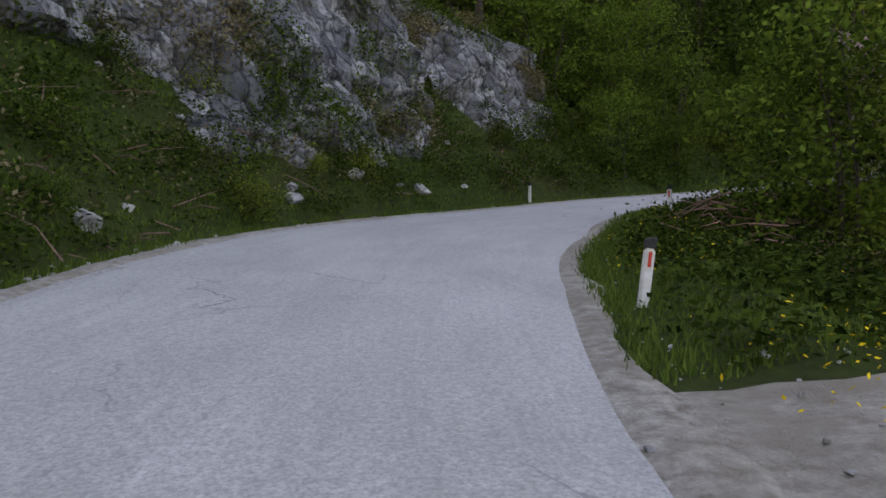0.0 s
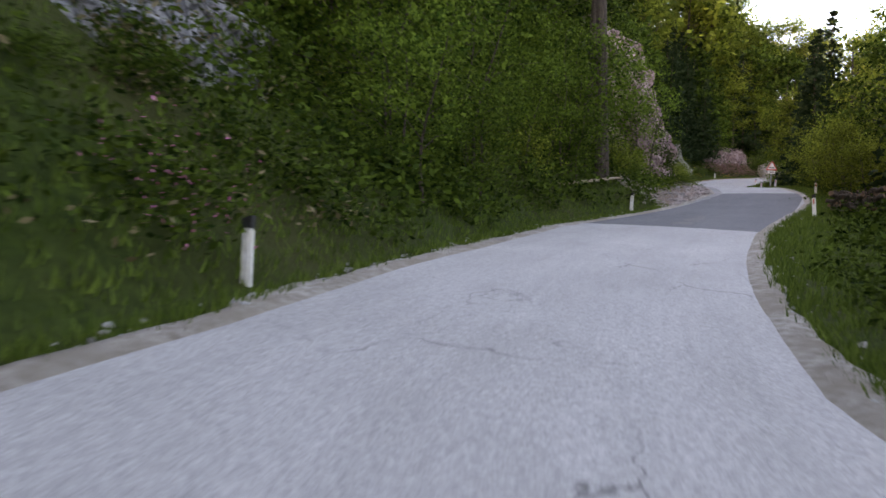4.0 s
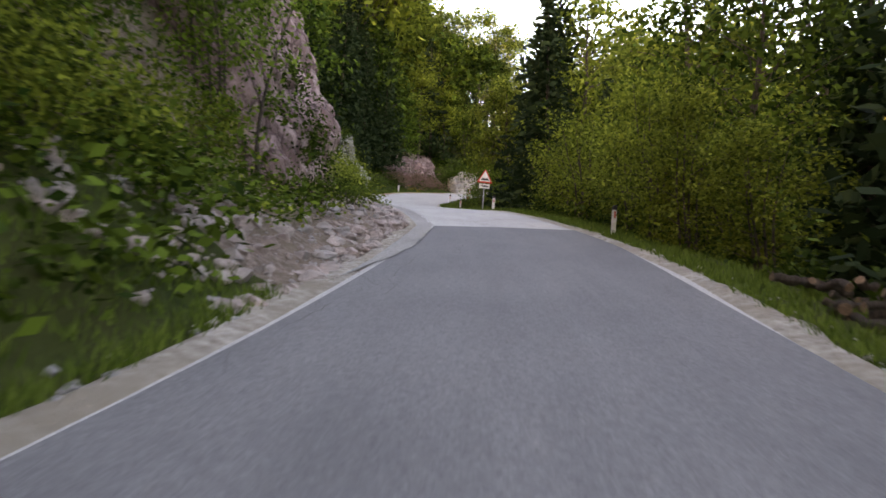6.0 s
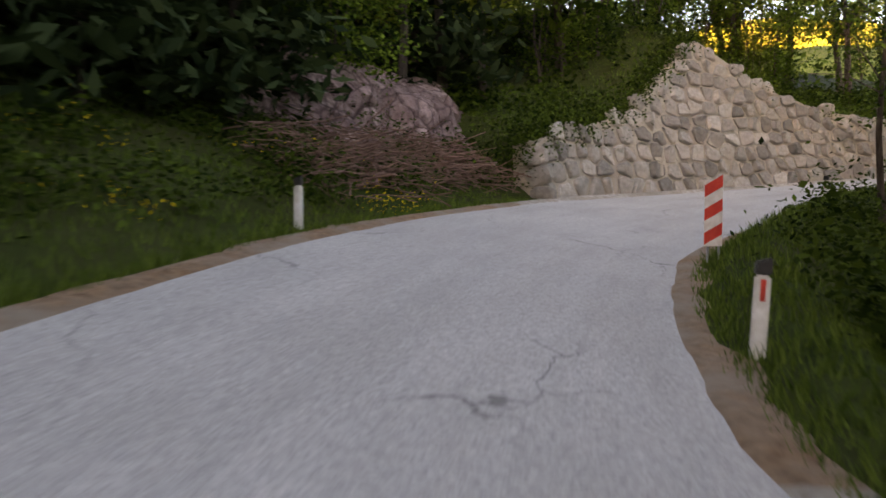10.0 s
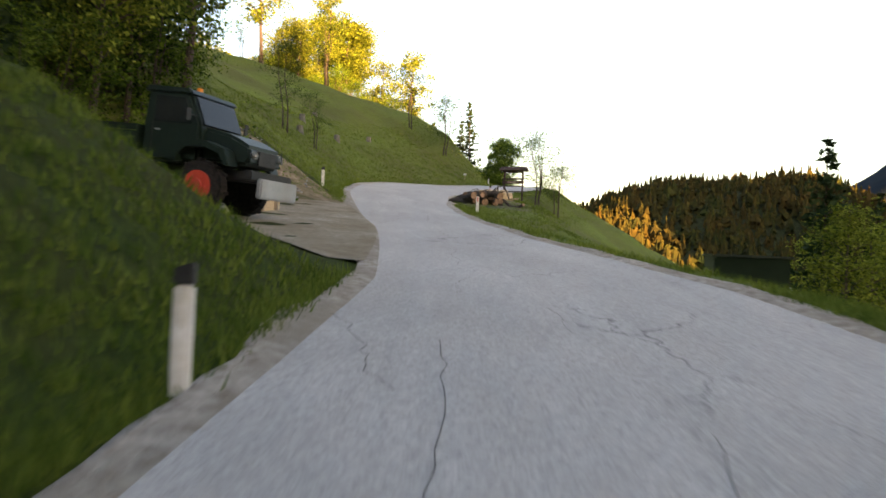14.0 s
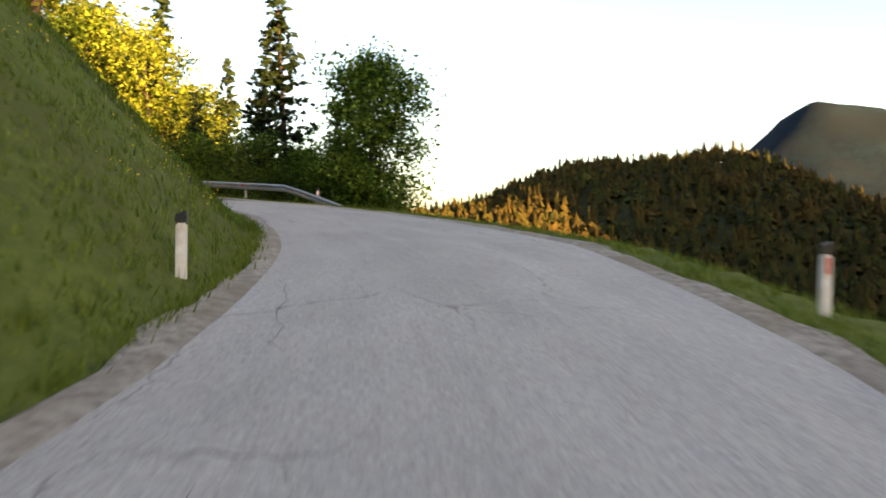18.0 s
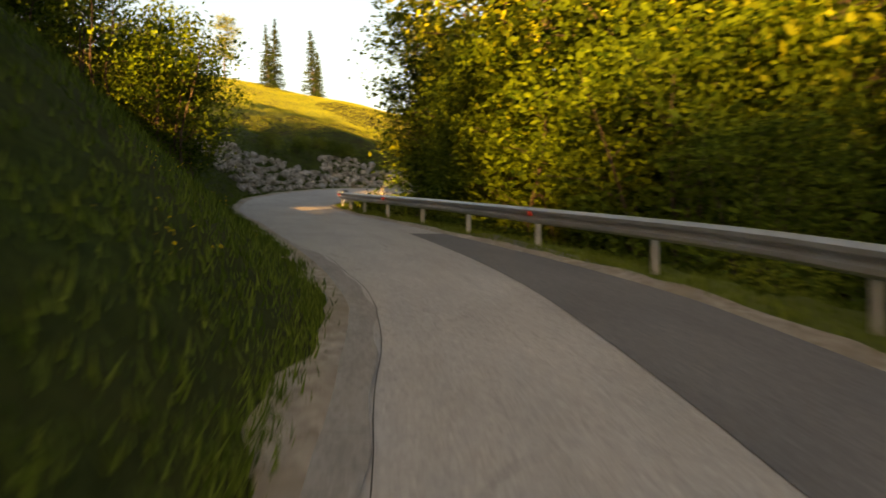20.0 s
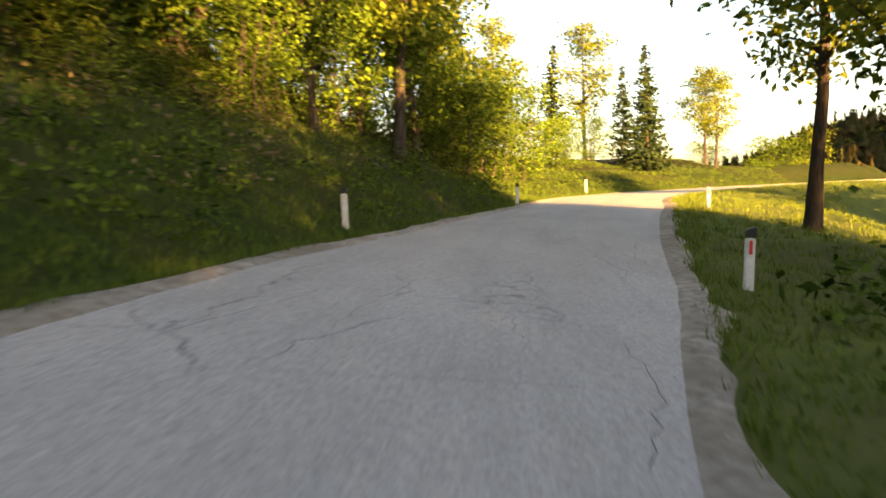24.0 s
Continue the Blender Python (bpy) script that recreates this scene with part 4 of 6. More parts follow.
# added only to shade the road and slope past s 363
for s, d, k in ((316.6, 6.9, 1.0), (317.3, 8.8, 1.05), (318.8, 10.6, 1.05), (313.6, 9.8, 1.15)):
    plant("shade_ash", s, d, k, 0.15, "trees above the bend")
# out of view, added so that their shadow covers the road up to s 352
grove(["hazel"], 328.5, 333.5, 3.8, 6.2, 6, 0.6, 0.76, "low young trees inside the bend", 1.2)
# out of view beside the camera, added to shade the road from s 366 on
grove(["hazel", "ash", "hazel"], 346.5, 354, -9.5, -5.4, 9, 0.75, 1.0, "trees beside the guardrail", 1.6)
# more added sun blockers, on either side of that open lane
grove(["ash", "hazel"], 304, 315, 3.6, 6.6, 7, 0.8, 1.0, "trees above the bend", 1.8)
grove(["ash", "hazel"], 321, 332, 9, 13, 6, 0.6, 0.85, "trees above the bend", 1.8)
grove(["birch", "hazel"], 314, 321, 13, 15, 2, 0.7, 1.0, "trees above the bend", 2.5)
plant("birch", 349, -5.5, 1.1)
plant("bush_light", 353.5, -6.5, 0.9)
grove(["hazel", "ash", "ash", "birch"], 350, 374, -15, -7, 18, 0.6, 0.95, "trees below the boulder wall", 2.2)
plant("bush", 372.3, -2.7, 0.6)
for s, d, k in ((364.5, -3.0, 0.5), (366, -2.4, 0.45), (367.2, -3.1, 0.6), (368.3, -2.3, 0.4), (365.5, -4.2, 0.7), (363, -4.0, 0.6)):
    plant("bush", s, d, k, 0.1, "bushes behind the guardrail")
grove(["bush", "bush_light"], 368, 376, -4.6, -3.2, 6, 0.5, 0.8, "bushes behind the guardrail", 1.2)
grove(["bush", "bush_light"], 355, 366, 6.5, 9, 7, 0.5, 0.8, "bushes above the boulders", 1.5)
plant("larch", 376.3, 6.0, 0.9)
grove(["birch"], 378, 384, 11, 14, 1, 0.7, 0.9, "trees on the meadow slope", 3)
grove(["hazel", "ash", "hazel"], 402, 410, 3.8, 8, 8, 0.55, 0.8, "sunlit trees on the slope", 1.6)
grove(["hazel", "ash", "hazel", "beech"], 393, 404, 4.8, 9, 11, 0.6, 0.9, "sunlit trees on the slope", 1.6)
grove(["hazel", "ash"], 384, 396, 10, 15, 4, 0.7, 1.0, "sunlit trees on the slope", 1.6)
grove(["bush", "bush_light"], 386, 402, 7.5, 9.5, 6, 0.6, 0.9, "leafy bushes on the slope", 1.6)
grove(["hazel", "ash", "maple", "hazel", "beech"], 383, 402, 9.5, 18, 26, 0.7, 1.0, "sunlit trees on the slope", 2.0)
plant("ash", 394, -6.9, 0.75)
plant("ash", 387.5, -6.6, 0.8)
plant("ash", 386, -8.5, 0.9)
plant("birch", 390.5, -8.4, 1.2)
plant("hazel", 384.5, -10, 0.9)
grove(["spruce_b", "spruce", "hazel", "ash", "spruce_b", "hazel"], 408, 431, 5, 16, 22, 0.4, 0.62, "spruces at the far bend", 2.4)
grove(["hazel", "ash"], 398, 425, -30, -18, 9, 0.7, 1.0, "trees below the last bend", 3)
grove(["spruce", "spruce_b", "ash"], 372, 398, 36, 48, 6, 0.4, 0.6, "trees along the top of the meadow", 5)
# ---- stone walls: stones proud of a mortar core ----
def stone_cells(g, length, height, wide, tall, joint):
    """Outlines of rough stones that fill a wall's face: cells about scattered seeds, their corners blunted, as (centre, outline)."""
    seeds = []
    for row in range(int(height / tall) + 2):
        u = -wide * g.uniform(0, 1)
        while u < length + wide:
            seeds.append((u / wide, (row + 0.5 + g.normal() * 0.17)))
            u += wide * g.uniform(0.6, 1.45)
    seeds = np.array(seeds)
    out = []
    for c in seeds:
        near = seeds[np.argsort(((seeds - c) ** 2).sum(1))[1:15]]
        poly = [np.array(q) for q in ((c[0] - 1.2, c[1] - 0.8), (c[0] + 1.2, c[1] - 0.8), (c[0] + 1.2, c[1] + 0.8), (c[0] - 1.2, c[1] + 0.8))]
        for o in near:
            way = o - c
            far = float(np.hypot(*way))
            way = way / far
            lim = float(way @ c) + far / 2 - joint
            cut = []
            for a, b in zip(poly, poly[1:] + poly[:1]):
                fa, fb = float(way @ a) - lim, float(way @ b) - lim
                if fa <= 0:
                    cut.append(a)
                if fa * fb < 0:
                    cut.append(a + (b - a) * fa / (fa - fb))
            poly = cut
            if len(poly) < 3:
                break
        if len(poly) < 3:
            continue
        blunt = []
        for a, b in zip(poly, poly[1:] + poly[:1]):
            blunt += [a + (b - a) * g.uniform(0.05, 0.2), a + (b - a) * g.uniform(0.8, 0.95)]
        mid = np.mean(blunt, 0)
        size = np.array([wide, tall])
        out.append((mid * size, [(q - mid) * size for q in blunt]))
    return out


def stone_mesh(g, outline, material, proud):
    """One stone: its outline carried from inside the wall to a blunt, uneven face (x along, y out of the wall, z up)."""
    n = len(outline)
    slant = g.normal(size=2) * 0.16
    v, f = [], []
    for k, (y, grow) in enumerate(((-0.16, 0.97), (0.25 * proud, 1.0), (0.8 * proud, 0.9), (1.0 * proud, 0.66))):
        for x, z in outline:
            bumpy = g.normal() * 0.1 * proud if k else 0.0
            v.append((-x * grow, y + bumpy + (k > 1) * (slant[0] * x + slant[1] * z), z * grow))
    v.append((0.0, proud * 1.08 + g.normal() * 0.08 * proud, 0.0))
    for k in range(3):
        f += [(k * n + i, (k + 1) * n + i, (k + 1) * n + (i + 1) % n, k * n + (i + 1) % n) for i in range(n)]
    f += [(3 * n + i, 4 * n, 3 * n + (i + 1) % n) for i in range(n)]
    return mesh("stone", v, f, material)


def stone_wall(name, rows, batter, base_e, wide, tall, proud, joint, material, core, label, seed, both=300, end=False):
    """A battered wall past the road's left edge: a core, and single stones set close over its face."""
    g = np.random.default_rng(seed)
    r = np.array(rows)
    s = np.arange(r[0, 0], r[-1, 0] + 0.01, 0.5)
    h = np.interp(s, r[:, 0], r[:, 1])
    k = np.linspace(0, 1, 7)
    d = np.interp(s, SS, EL)[:, None] + base_e + batter * h[:, None] * k
    x, y, z = lay(s[:, None], d)
    front = np.stack([x, y, z - 0.15 + (h[:, None] + 0.1) * k], -1)
    x2, y2, z2 = lay(s, np.interp(s, SS, EL) + base_e + batter * h + 0.7)
    back = np.stack([x2, y2, z2 + h - 0.1], -1)[:, None]
    low_ = np.stack([x2, y2, z2 - 0.3], -1)[:, None]
    v = np.concatenate([front, back, low_], 1)
    n, c = v.shape[:2]
    f = [tuple(q) for q in grid_faces(n, c)[:, ::-1]]
    f += [tuple(range(c)), tuple((n - 1) * c + i for i in reversed(range(c)))]
    wall = tagged(new(name, mesh(name, v.reshape(-1, 3), f, core)), label, "stone wall", kind="structure")
    cells = [q for q in stone_cells(g, s[-1] - s[0], max(h), wide, tall, joint) if 0 <= q[0][0] <= s[-1] - s[0] and q[0][1] < np.interp(s[0] + q[0][0], s, h) + 0.04]
    vv, fv, n0 = [], [], 0
    for j, (mid, outline) in enumerate(sorted(cells, key=lambda q: q[0][1])):
        at = s[0] + mid[0]
        px, py, pz = lay(at, float(np.interp(at, SS, EL)) + base_e + batter * mid[1])
        m = Matrix.Translation((float(px), float(py), float(pz) + mid[1])) @ pose(0, 0, 0, 0, 0, heading(at) + 180) @ pose(0, 0, 0, math.degrees(math.atan(batter)) + g.normal() * 2, 0, g.normal() * 2)
        me = stone_mesh(g, outline, material, proud * g.uniform(0.7, 1.25))
        if j < both:
            o = new("stone", me)
            o.parent, o.matrix_basis = wall, m
        else:
            vv += [tuple(m @ q.co) for q in me.vertices]
            fv += [tuple(i + n0 for i in q.vertices) for q in me.polygons]
            n0 = len(vv)
            bpy.data.meshes.remove(me)
    zc = 0.12
    while end and zc < h[0]:
        for off in np.arange(0.1, 0.7, wide):
            px, py, pz = lay(s[0] - 0.02, float(np.interp(s[0], SS, EL)) + base_e + batter * zc + off)
            o = new("end_stone", stone_mesh(g, [(wide * 0.5 * a, tall * 0.48 * b) for a, b in ((-0.9, -0.8), (-0.5, -1), (0.6, -1), (0.95, -0.6), (0.9, 0.7), (0.5, 1), (-0.6, 0.95), (-1, 0.5))], material, proud))
            o.parent, o.matrix_basis = wall, Matrix.Translation((float(px), float(py), float(pz) + zc)) @ pose(0, 0, 0, g.normal() * 4, g.normal() * 5, heading(s[0]) + 90)
        zc += tall
    if vv:
        tagged(new("upper_stones", mesh("upper_stones", vv, fv, material)), kind="stuff").parent = wall
    return wall


stone_wall("wall_grey", WALL_A, 0.22, 0.12, 0.46, 0.24, 0.075, 0.025, STONE_GREY, GAP_EARTH, "dry grey rubble stone retaining wall", 21, end=True)
stone_wall("wall_pale", WALL_B, 0.2, 0.2, 0.78, 0.56, 0.09, 0.055, STONE_PALE, MORTAR, "pale mortared stone retaining wall", 22, end=True)


# ---- bare rock ----
DEAD_GRASS = mat("dry_grass", (0.09, 0.075, 0.035), (0.22, 0.18, 0.1), leaf=0.2)
RUBBLE_STONE = mat("pink_rubble", (0.26, 0.19, 0.17), (0.5, 0.41, 0.38), 5, 0.95, 0.6, 15, c3=(0.3, 0.28, 0.27), big=0.8)
def rock_sheet(name, s0, s1, foot, head, material, label, seed, rough=0.5, edge=1.5):
    """A broken rock face between two lines; foot and head: (metres past the left edge, height over the road) at start and end."""
    off = Vector((seed * 13.7, seed * 5.1, seed * 3.3))
    s = np.arange(s0, s1 + 0.01, 0.3)
    q = (s - s0) / (s1 - s0)
    rise = max(head[1] - foot[1], head[3] - foot[3])
    k = np.linspace(0, 1, max(int(rise / 0.28), 6))
    rows = []
    for i, si in enumerate(s):
        fe, fh = foot[0] + (foot[2] - foot[0]) * q[i], foot[1] + (foot[3] - foot[1]) * q[i]
        he, hh = head[0] + (head[2] - head[0]) * q[i], head[1] + (head[3] - head[1]) * q[i]
        row = []
        for kk in k:
            e, h = fe + (he - fe) * kk, fh + (hh - fh) * kk
            p = Vector((si * 0.9, h * 1.1, 0)) + off
            blocks = noise.voronoi(p * 0.55)[0]
            fine = noise.voronoi(p * 1.7)[0]
            out = (blocks[1] - blocks[0]) * 0.9 + (fine[1] - fine[0]) * 0.3 + noise.fractal(p * 0.4, 1.0, 2.0, 4) * 0.7 - 0.6
            rim = min(q[i] * (s1 - s0), (1 - q[i]) * (s1 - s0), (1 - kk) * rise * 1.3, kk * rise * 2 + 0.3) / edge
            sink = max(0.0, 1 - rim) * 1.1
            x, y, z = lay(si, float(np.interp(si, SS, EL)) + e - out * rough + sink)
            row.append((float(x), float(y), float(z) + h + noise.noise(p * 2.1) * 0.12))
        rows.append(row)
    v = np.array(rows)
    ob = new(name, fast_mesh(name, v.reshape(-1, 3), grid_faces(*v.shape[:2])[:, ::-1], material))
    return tagged(ob, label, "rock face", kind="structure")


def growth(face, count, seed, size, material, label, cover=0.1, low=1.0):
    """Leaves and grass growing in patches on a rock face."""
    g = np.random.default_rng(seed)
    v = np.array([q.co for q in face.data.vertices])
    z = (v[:, 2] - v[:, 2].min()) / np.ptp(v[:, 2])
    w = np.array([noise.fractal(Vector(q) * 0.33 + Vector((seed, 0, 0)), 1.0, 2.0, 3) for q in v]) - cover + np.where(z < 0.25, (0.25 - z) * 2 * low, 0)
    w = np.clip(w, 0, 0.5) ** 2
    pick = g.choice(len(v), count, p=w / w.sum())
    c = v[pick] + g.normal(size=(count, 3)) * np.array([0.22, 0.22, 0.2])
    tagged(new("rock_plants", fast_mesh("rock_plants", *leaf_quads(g, c, size, 0.3), material)), label, "plants", kind="stuff")


red_face = rock_sheet("rock_face_red", 90.5, 119.4, (1.7, 0.1, 1.5, 0.1), (4.6, 10.0, 3.2, 6.0), ROCK_RED, "steep broken face of reddish rock", 1, 0.75, 1.2)
cliffs = [rock_sheet("rock_face_grey", 34, 51, (3.3, 3.8, 3.3, 3.9), (5.4, 14, 5.6, 14), ROCK_GREY, "grey and white limestone cliff above the bank", 2, 1.3),
    rock_sheet("rock_face_grey", 46.5, 56, (1.0, 0.7, 1.6, 1.2), (4.4, 9, 4.8, 10), ROCK_GREY, "grey limestone outcrop reaching down to the road", 3, 1.1),
    rock_sheet("rock_face_grey", 56.5, 65, (2.6, 2.0, 3.0, 2.0), (5.0, 9, 5.6, 7.5), ROCK_GREY, "pale limestone outcrop among the trees", 4, 0.9)]
growth(red_face, 9000, 131, 0.08, LEAF, "green plants growing in the cracks of the red rock", 0.2, 0.3)
for k, face in enumerate(cliffs):
    growth(face, 16000, 120 + k, 0.08, LEAF, "green plants growing on the ledges of the cliff", 0.02)
    growth(face, 8000, 125 + k, 0.09, DEAD_GRASS, "dry grass hanging from the cliff", 0.1, 0)
for s, e, k in ((92.3, 1.7, 0.4), (95.2, 1.5, 0.4), (96.6, 1.8, 0.5), (101.2, 1.9, 0.55), (102.6, 1.7, 0.5), (113.5, 1.6, 0.5), (115.2, 1.3, 0.45), (116.5, 1.5, 0.5)):
    plant("bush" if s > 110 or s < 96 else "bush_light", s, float(np.interp(s, SS, EL)) + e, k, 0.1, "green bushes at the foot of the red rock")
rock_sheet("rock_face_grey", 144.5, 152.5, (2.2, 0.9, 1.6, 0.9), (4.4, 4.6, 3.4, 4.0), ROCK_RED, "weathered rock above the brushwood", 5, 0.8)


CUTS = [(1, 0.2, 0), (-1, 0.1, 0.3), (0.1, 1, 0.2), (0.2, -1, -0.1), (0, 0.3, 1), (0.1, -0.2, -1), (1, 1, 0.8), (-0.8, 0.9, -0.7)]


def boulder_mesh(seed, material, name="boulder"):
    bm = bmesh.new()
    bmesh.ops.create_icosphere(bm, subdivisions=2, radius=0.5)
    off = Vector((seed * 7.3, seed * 2.9, 0))
    for v in bm.verts:
        n = v.co.normalized()
        cell = noise.voronoi(n * 1.1 + off)[0]
        v.co = n * (0.56 + 0.1 * (cell[1] - cell[0]) + 0.12 * noise.noise(n * 1.3 + off))
        for k, cut in enumerate(CUTS):
            q = Vector(cut).normalized()
            q.rotate(Euler((seed * 1.3, seed * 0.7, seed * 2.1)))
            v.co -= q * max(0.0, v.co.dot(q) - 0.33 - 0.07 * math.sin(seed * 3 + k * 2.4))
    me = bpy.data.meshes.new(name)
    bm.to_mesh(me)
    bm.free()
    me.materials.append(material)
    return me


BOULDER = [boulder_mesh(i, BOULDER_ROCK) for i in range(6)]
bw = tagged(new("boulder_wall"), "retaining wall of pale limestone boulders with grass between", "stone wall", kind="structure")
g = np.random.default_rng(31)
for row in range(7):
    sc = 346.5 + g.uniform(0, 0.8)
    while sc < 370.6:
        size = g.uniform(0.45, 0.85) * (1.0 if row < 3 else 0.85)
        top_row = np.interp(sc, (346.5, 349, 354, 358, 360, 361, 365, 370.5), (7, 7, 5.4, 2.8, 2.4, 5.2, 5.0, 1.8))
        if row < top_row and g.uniform() < 0.95:
            o = new("boulder", BOULDER[int(g.integers(0, 6))])
            o.parent = bw
            p = spot(sc, float(np.interp(sc, SS, EL)) + 0.55 + row * 0.49 + g.normal() * 0.1, 0.0)
            o.matrix_basis = Matrix.Translation(p) @ pose(0, 0, 0, *g.uniform(0, 360, 3)) @ Matrix.Diagonal((size * 1.25, size, size * 1.05, 1))
        sc += size * g.uniform(0.86, 1.08)


def scatter_stones(name, count, s0, s1, e0, e1, lo, hi, material, label, seed, side=1):
    """Loose stones as one mesh of kind stuff."""
    g = np.random.default_rng(seed)
    base = boulder_mesh(seed, material, "pebble")
    bv = np.array([v.co for v in base.vertices])
    bf = np.array([p.vertices[:] for p in base.polygons])
    vv, fv = [], []
    for i in range(count):
        s, e = g.uniform(s0, s1), e0 + (e1 - e0) * g.uniform() ** 1.5
        edge = float(np.interp(s, SS, EL if side > 0 else ER))
        p = np.array(spot(s, edge + side * e))
        r = np.array(Euler(g.uniform(0, 6.28, 3)).to_matrix()) * (lo + (hi - lo) * g.uniform() ** 3)
        vv.append(bv @ r.T * np.array([1, 1, 0.7]) + p + np.array([0, 0, 0.02]))
        fv.append(bf + len(bv) * i)
    return tagged(new(name, fast_mesh(name, np.concatenate(vv), np.concatenate(fv), material)), label, "stones", kind="stuff")


scatter_stones("rubble", 1200, 83, 107, 0.1, 2.4, 0.05, 0.42, RUBBLE_STONE, "pinkish rubble fallen at the foot of the rock face", 41)
scatter_stones("roadside_stones", 500, 30, 84, 0.02, 0.5, 0.03, 0.16, BOULDER_ROCK, "small white stones along the road's edge", 42)
scatter_stones("roadside_stones", 600, 36, 135, 0.0, 0.6, 0.03, 0.11, BOULDER_ROCK, "small white stones along the road's edge", 43, -1)
scatter_stones("bank_rocks", 34, 30, 56, 0.8, 4.0, 0.25, 0.8, BOULDER_ROCK, "pale rocks showing through the grassy bank", 44)


def wall_plants(rows, base_e, batter, count, seed, label, hang=0.5):
    """Leaves and grass along the top edge of a wall."""
    g = np.random.default_rng(seed)
    r = np.array(rows)
    m = count // 25
    s = g.uniform(r[0, 0] - 0.5, r[-1, 0] + 0.5, m)
    h = np.interp(s, r[:, 0], r[:, 1])
    d = np.interp(s, SS, EL) + base_e + batter * h + g.uniform(-0.05, 0.9, m)
    x, y, z = lay(s, d)
    c = np.repeat(np.stack([x, y, z + h + g.uniform(-0.3, 0.25, m)], -1), 25, 0) + g.normal(size=(m * 25, 3)) * np.array([0.22, 0.22, 0.16 * hang + 0.08])
    tagged(new("wall_plants", fast_mesh("wall_plants", *leaf_quads(g, c, 0.08, 0.3), LEAF)), label, "plants", kind="stuff")


wall_plants(WALL_A, 0.12, 0.22, 5000, 141, "grass and weeds along the top of the grey wall")
wall_plants(WALL_B[:5], 0.2, 0.2, 9000, 143, "weeds and brambles hanging over the pale wall", 2.2)
wall_plants(WALL_B, 0.2, 0.2, 14000, 142, "weeds and brambles hanging over the pale wall", 1.6)
scatter_stones("drive_gravel", 350, 203, 215, 0.2, 6.0, 0.02, 0.09, BOULDER_ROCK, "loose pale stones on the gravel drive", 45)
scatter_stones("bank_rocks", 40, 213, 221, 1.5, 5.0, 0.08, 0.4, BOULDER_ROCK, "stones in the bare earth bank", 46)
scatter_stones("roadside_gravel", 300, 28, 36, -0.2, 4.0, 0.015, 0.07, BOULDER_ROCK, "loose gravel beside the road", 47, -1)
# ---- roadside things ----
def box(x, y, z, bevel=0.0, at=(0, 0, 0)):
    bm = bmesh.new()
    bmesh.ops.create_cube(bm, size=1.0)
    bmesh.ops.scale(bm, vec=(x, y, z), verts=bm.verts)
    if bevel:
        bmesh.ops.bevel(bm, geom=bm.edges[:], offset=bevel, segments=2, affect="EDGES")
    bmesh.ops.translate(bm, vec=at, verts=bm.verts)
    return bm


def cyl(r, h, at=(0, 0, 0), axis="z", seg=16, r2=None):
    bm = bmesh.new()
    bmesh.ops.create_cone(bm, cap_ends=True, segments=seg, radius1=r, radius2=r if r2 is None else r2, depth=h)
    if axis != "z":
        bmesh.ops.rotate(bm, cent=(0, 0, 0), matrix=Matrix.Rotation(radians(90), 3, "Y" if axis == "x" else "X"), verts=bm.verts)
    bmesh.ops.translate(bm, vec=at, verts=bm.verts)
    return bm


def prism(points, depth, at=(0, 0, 0), bevel=0.0):
    """A flat shape in x and z, given a depth along y."""
    bm = bmesh.new()
    f = bm.faces.new([bm.verts.new((x, -depth / 2, z)) for x, z in points])
    r = bmesh.ops.extrude_face_region(bm, geom=[f])
    bmesh.ops.translate(bm, vec=(0, depth, 0), verts=[e for e in r["geom"] if isinstance(e, bmesh.types.BMVert)])
    bmesh.ops.recalc_face_normals(bm, faces=bm.faces[:])
    if bevel:
        bmesh.ops.bevel(bm, geom=bm.edges[:], offset=bevel, segments=2, affect="EDGES")
    bmesh.ops.translate(bm, vec=at, verts=bm.verts)
    return bm


def solid(pieces):
    """Several bmeshes as one."""
    out = bmesh.new()
    for b in pieces:
        me = bpy.data.meshes.new("piece")
        b.to_mesh(me)
        b.free()
        out.from_mesh(me)
        bpy.data.meshes.remove(me)
    return out


def delineator(label, red=True):
    """A roadside marker post: a hollow-fronted white shaft with slanted top, black band and reflector; it faces -y."""
    e = new("delineator_post")
    part("shaft", prism([(-0.06, -0.3), (0.06, -0.3), (0.06, 0.66), (-0.06, 0.66)], 0.09, bevel=0.02), WHITE, e)
    part("black_top", prism([(-0.062, 0.66), (0.062, 0.66), (0.062, 0.80), (-0.062, 0.76)], 0.094, bevel=0.012), BLACK, e)
    part("reflector", box(0.04, 0.008, 0.17, 0.002, (0, -0.05, 0.54)), RED if red else WHITE, e, "red reflector" if red else "white reflector")
    return tagged(e, label, "marker post", "delineator posts")


POST_R = delineator("white roadside marker post with black top and red reflector")
POST_L = delineator("white roadside marker post with black top on the verge", False)
first = {}


def stand(ob, s, d, turn=0.0, tilt=(0, 0), size=1.0, up=0.0):
    """Sets a thing on the ground, its back along the road; the first time the thing itself, then copies."""
    m = Matrix.Translation(spot(s, d, up)) @ pose(0, 0, 0, tilt[0], tilt[1], heading(s) - 90 + turn) @ Matrix.Scale(size, 4)
    if ob.name not in first:
        first[ob.name] = True
        ob.matrix_basis = m
        return ob
    return copy_thing(ob, m)


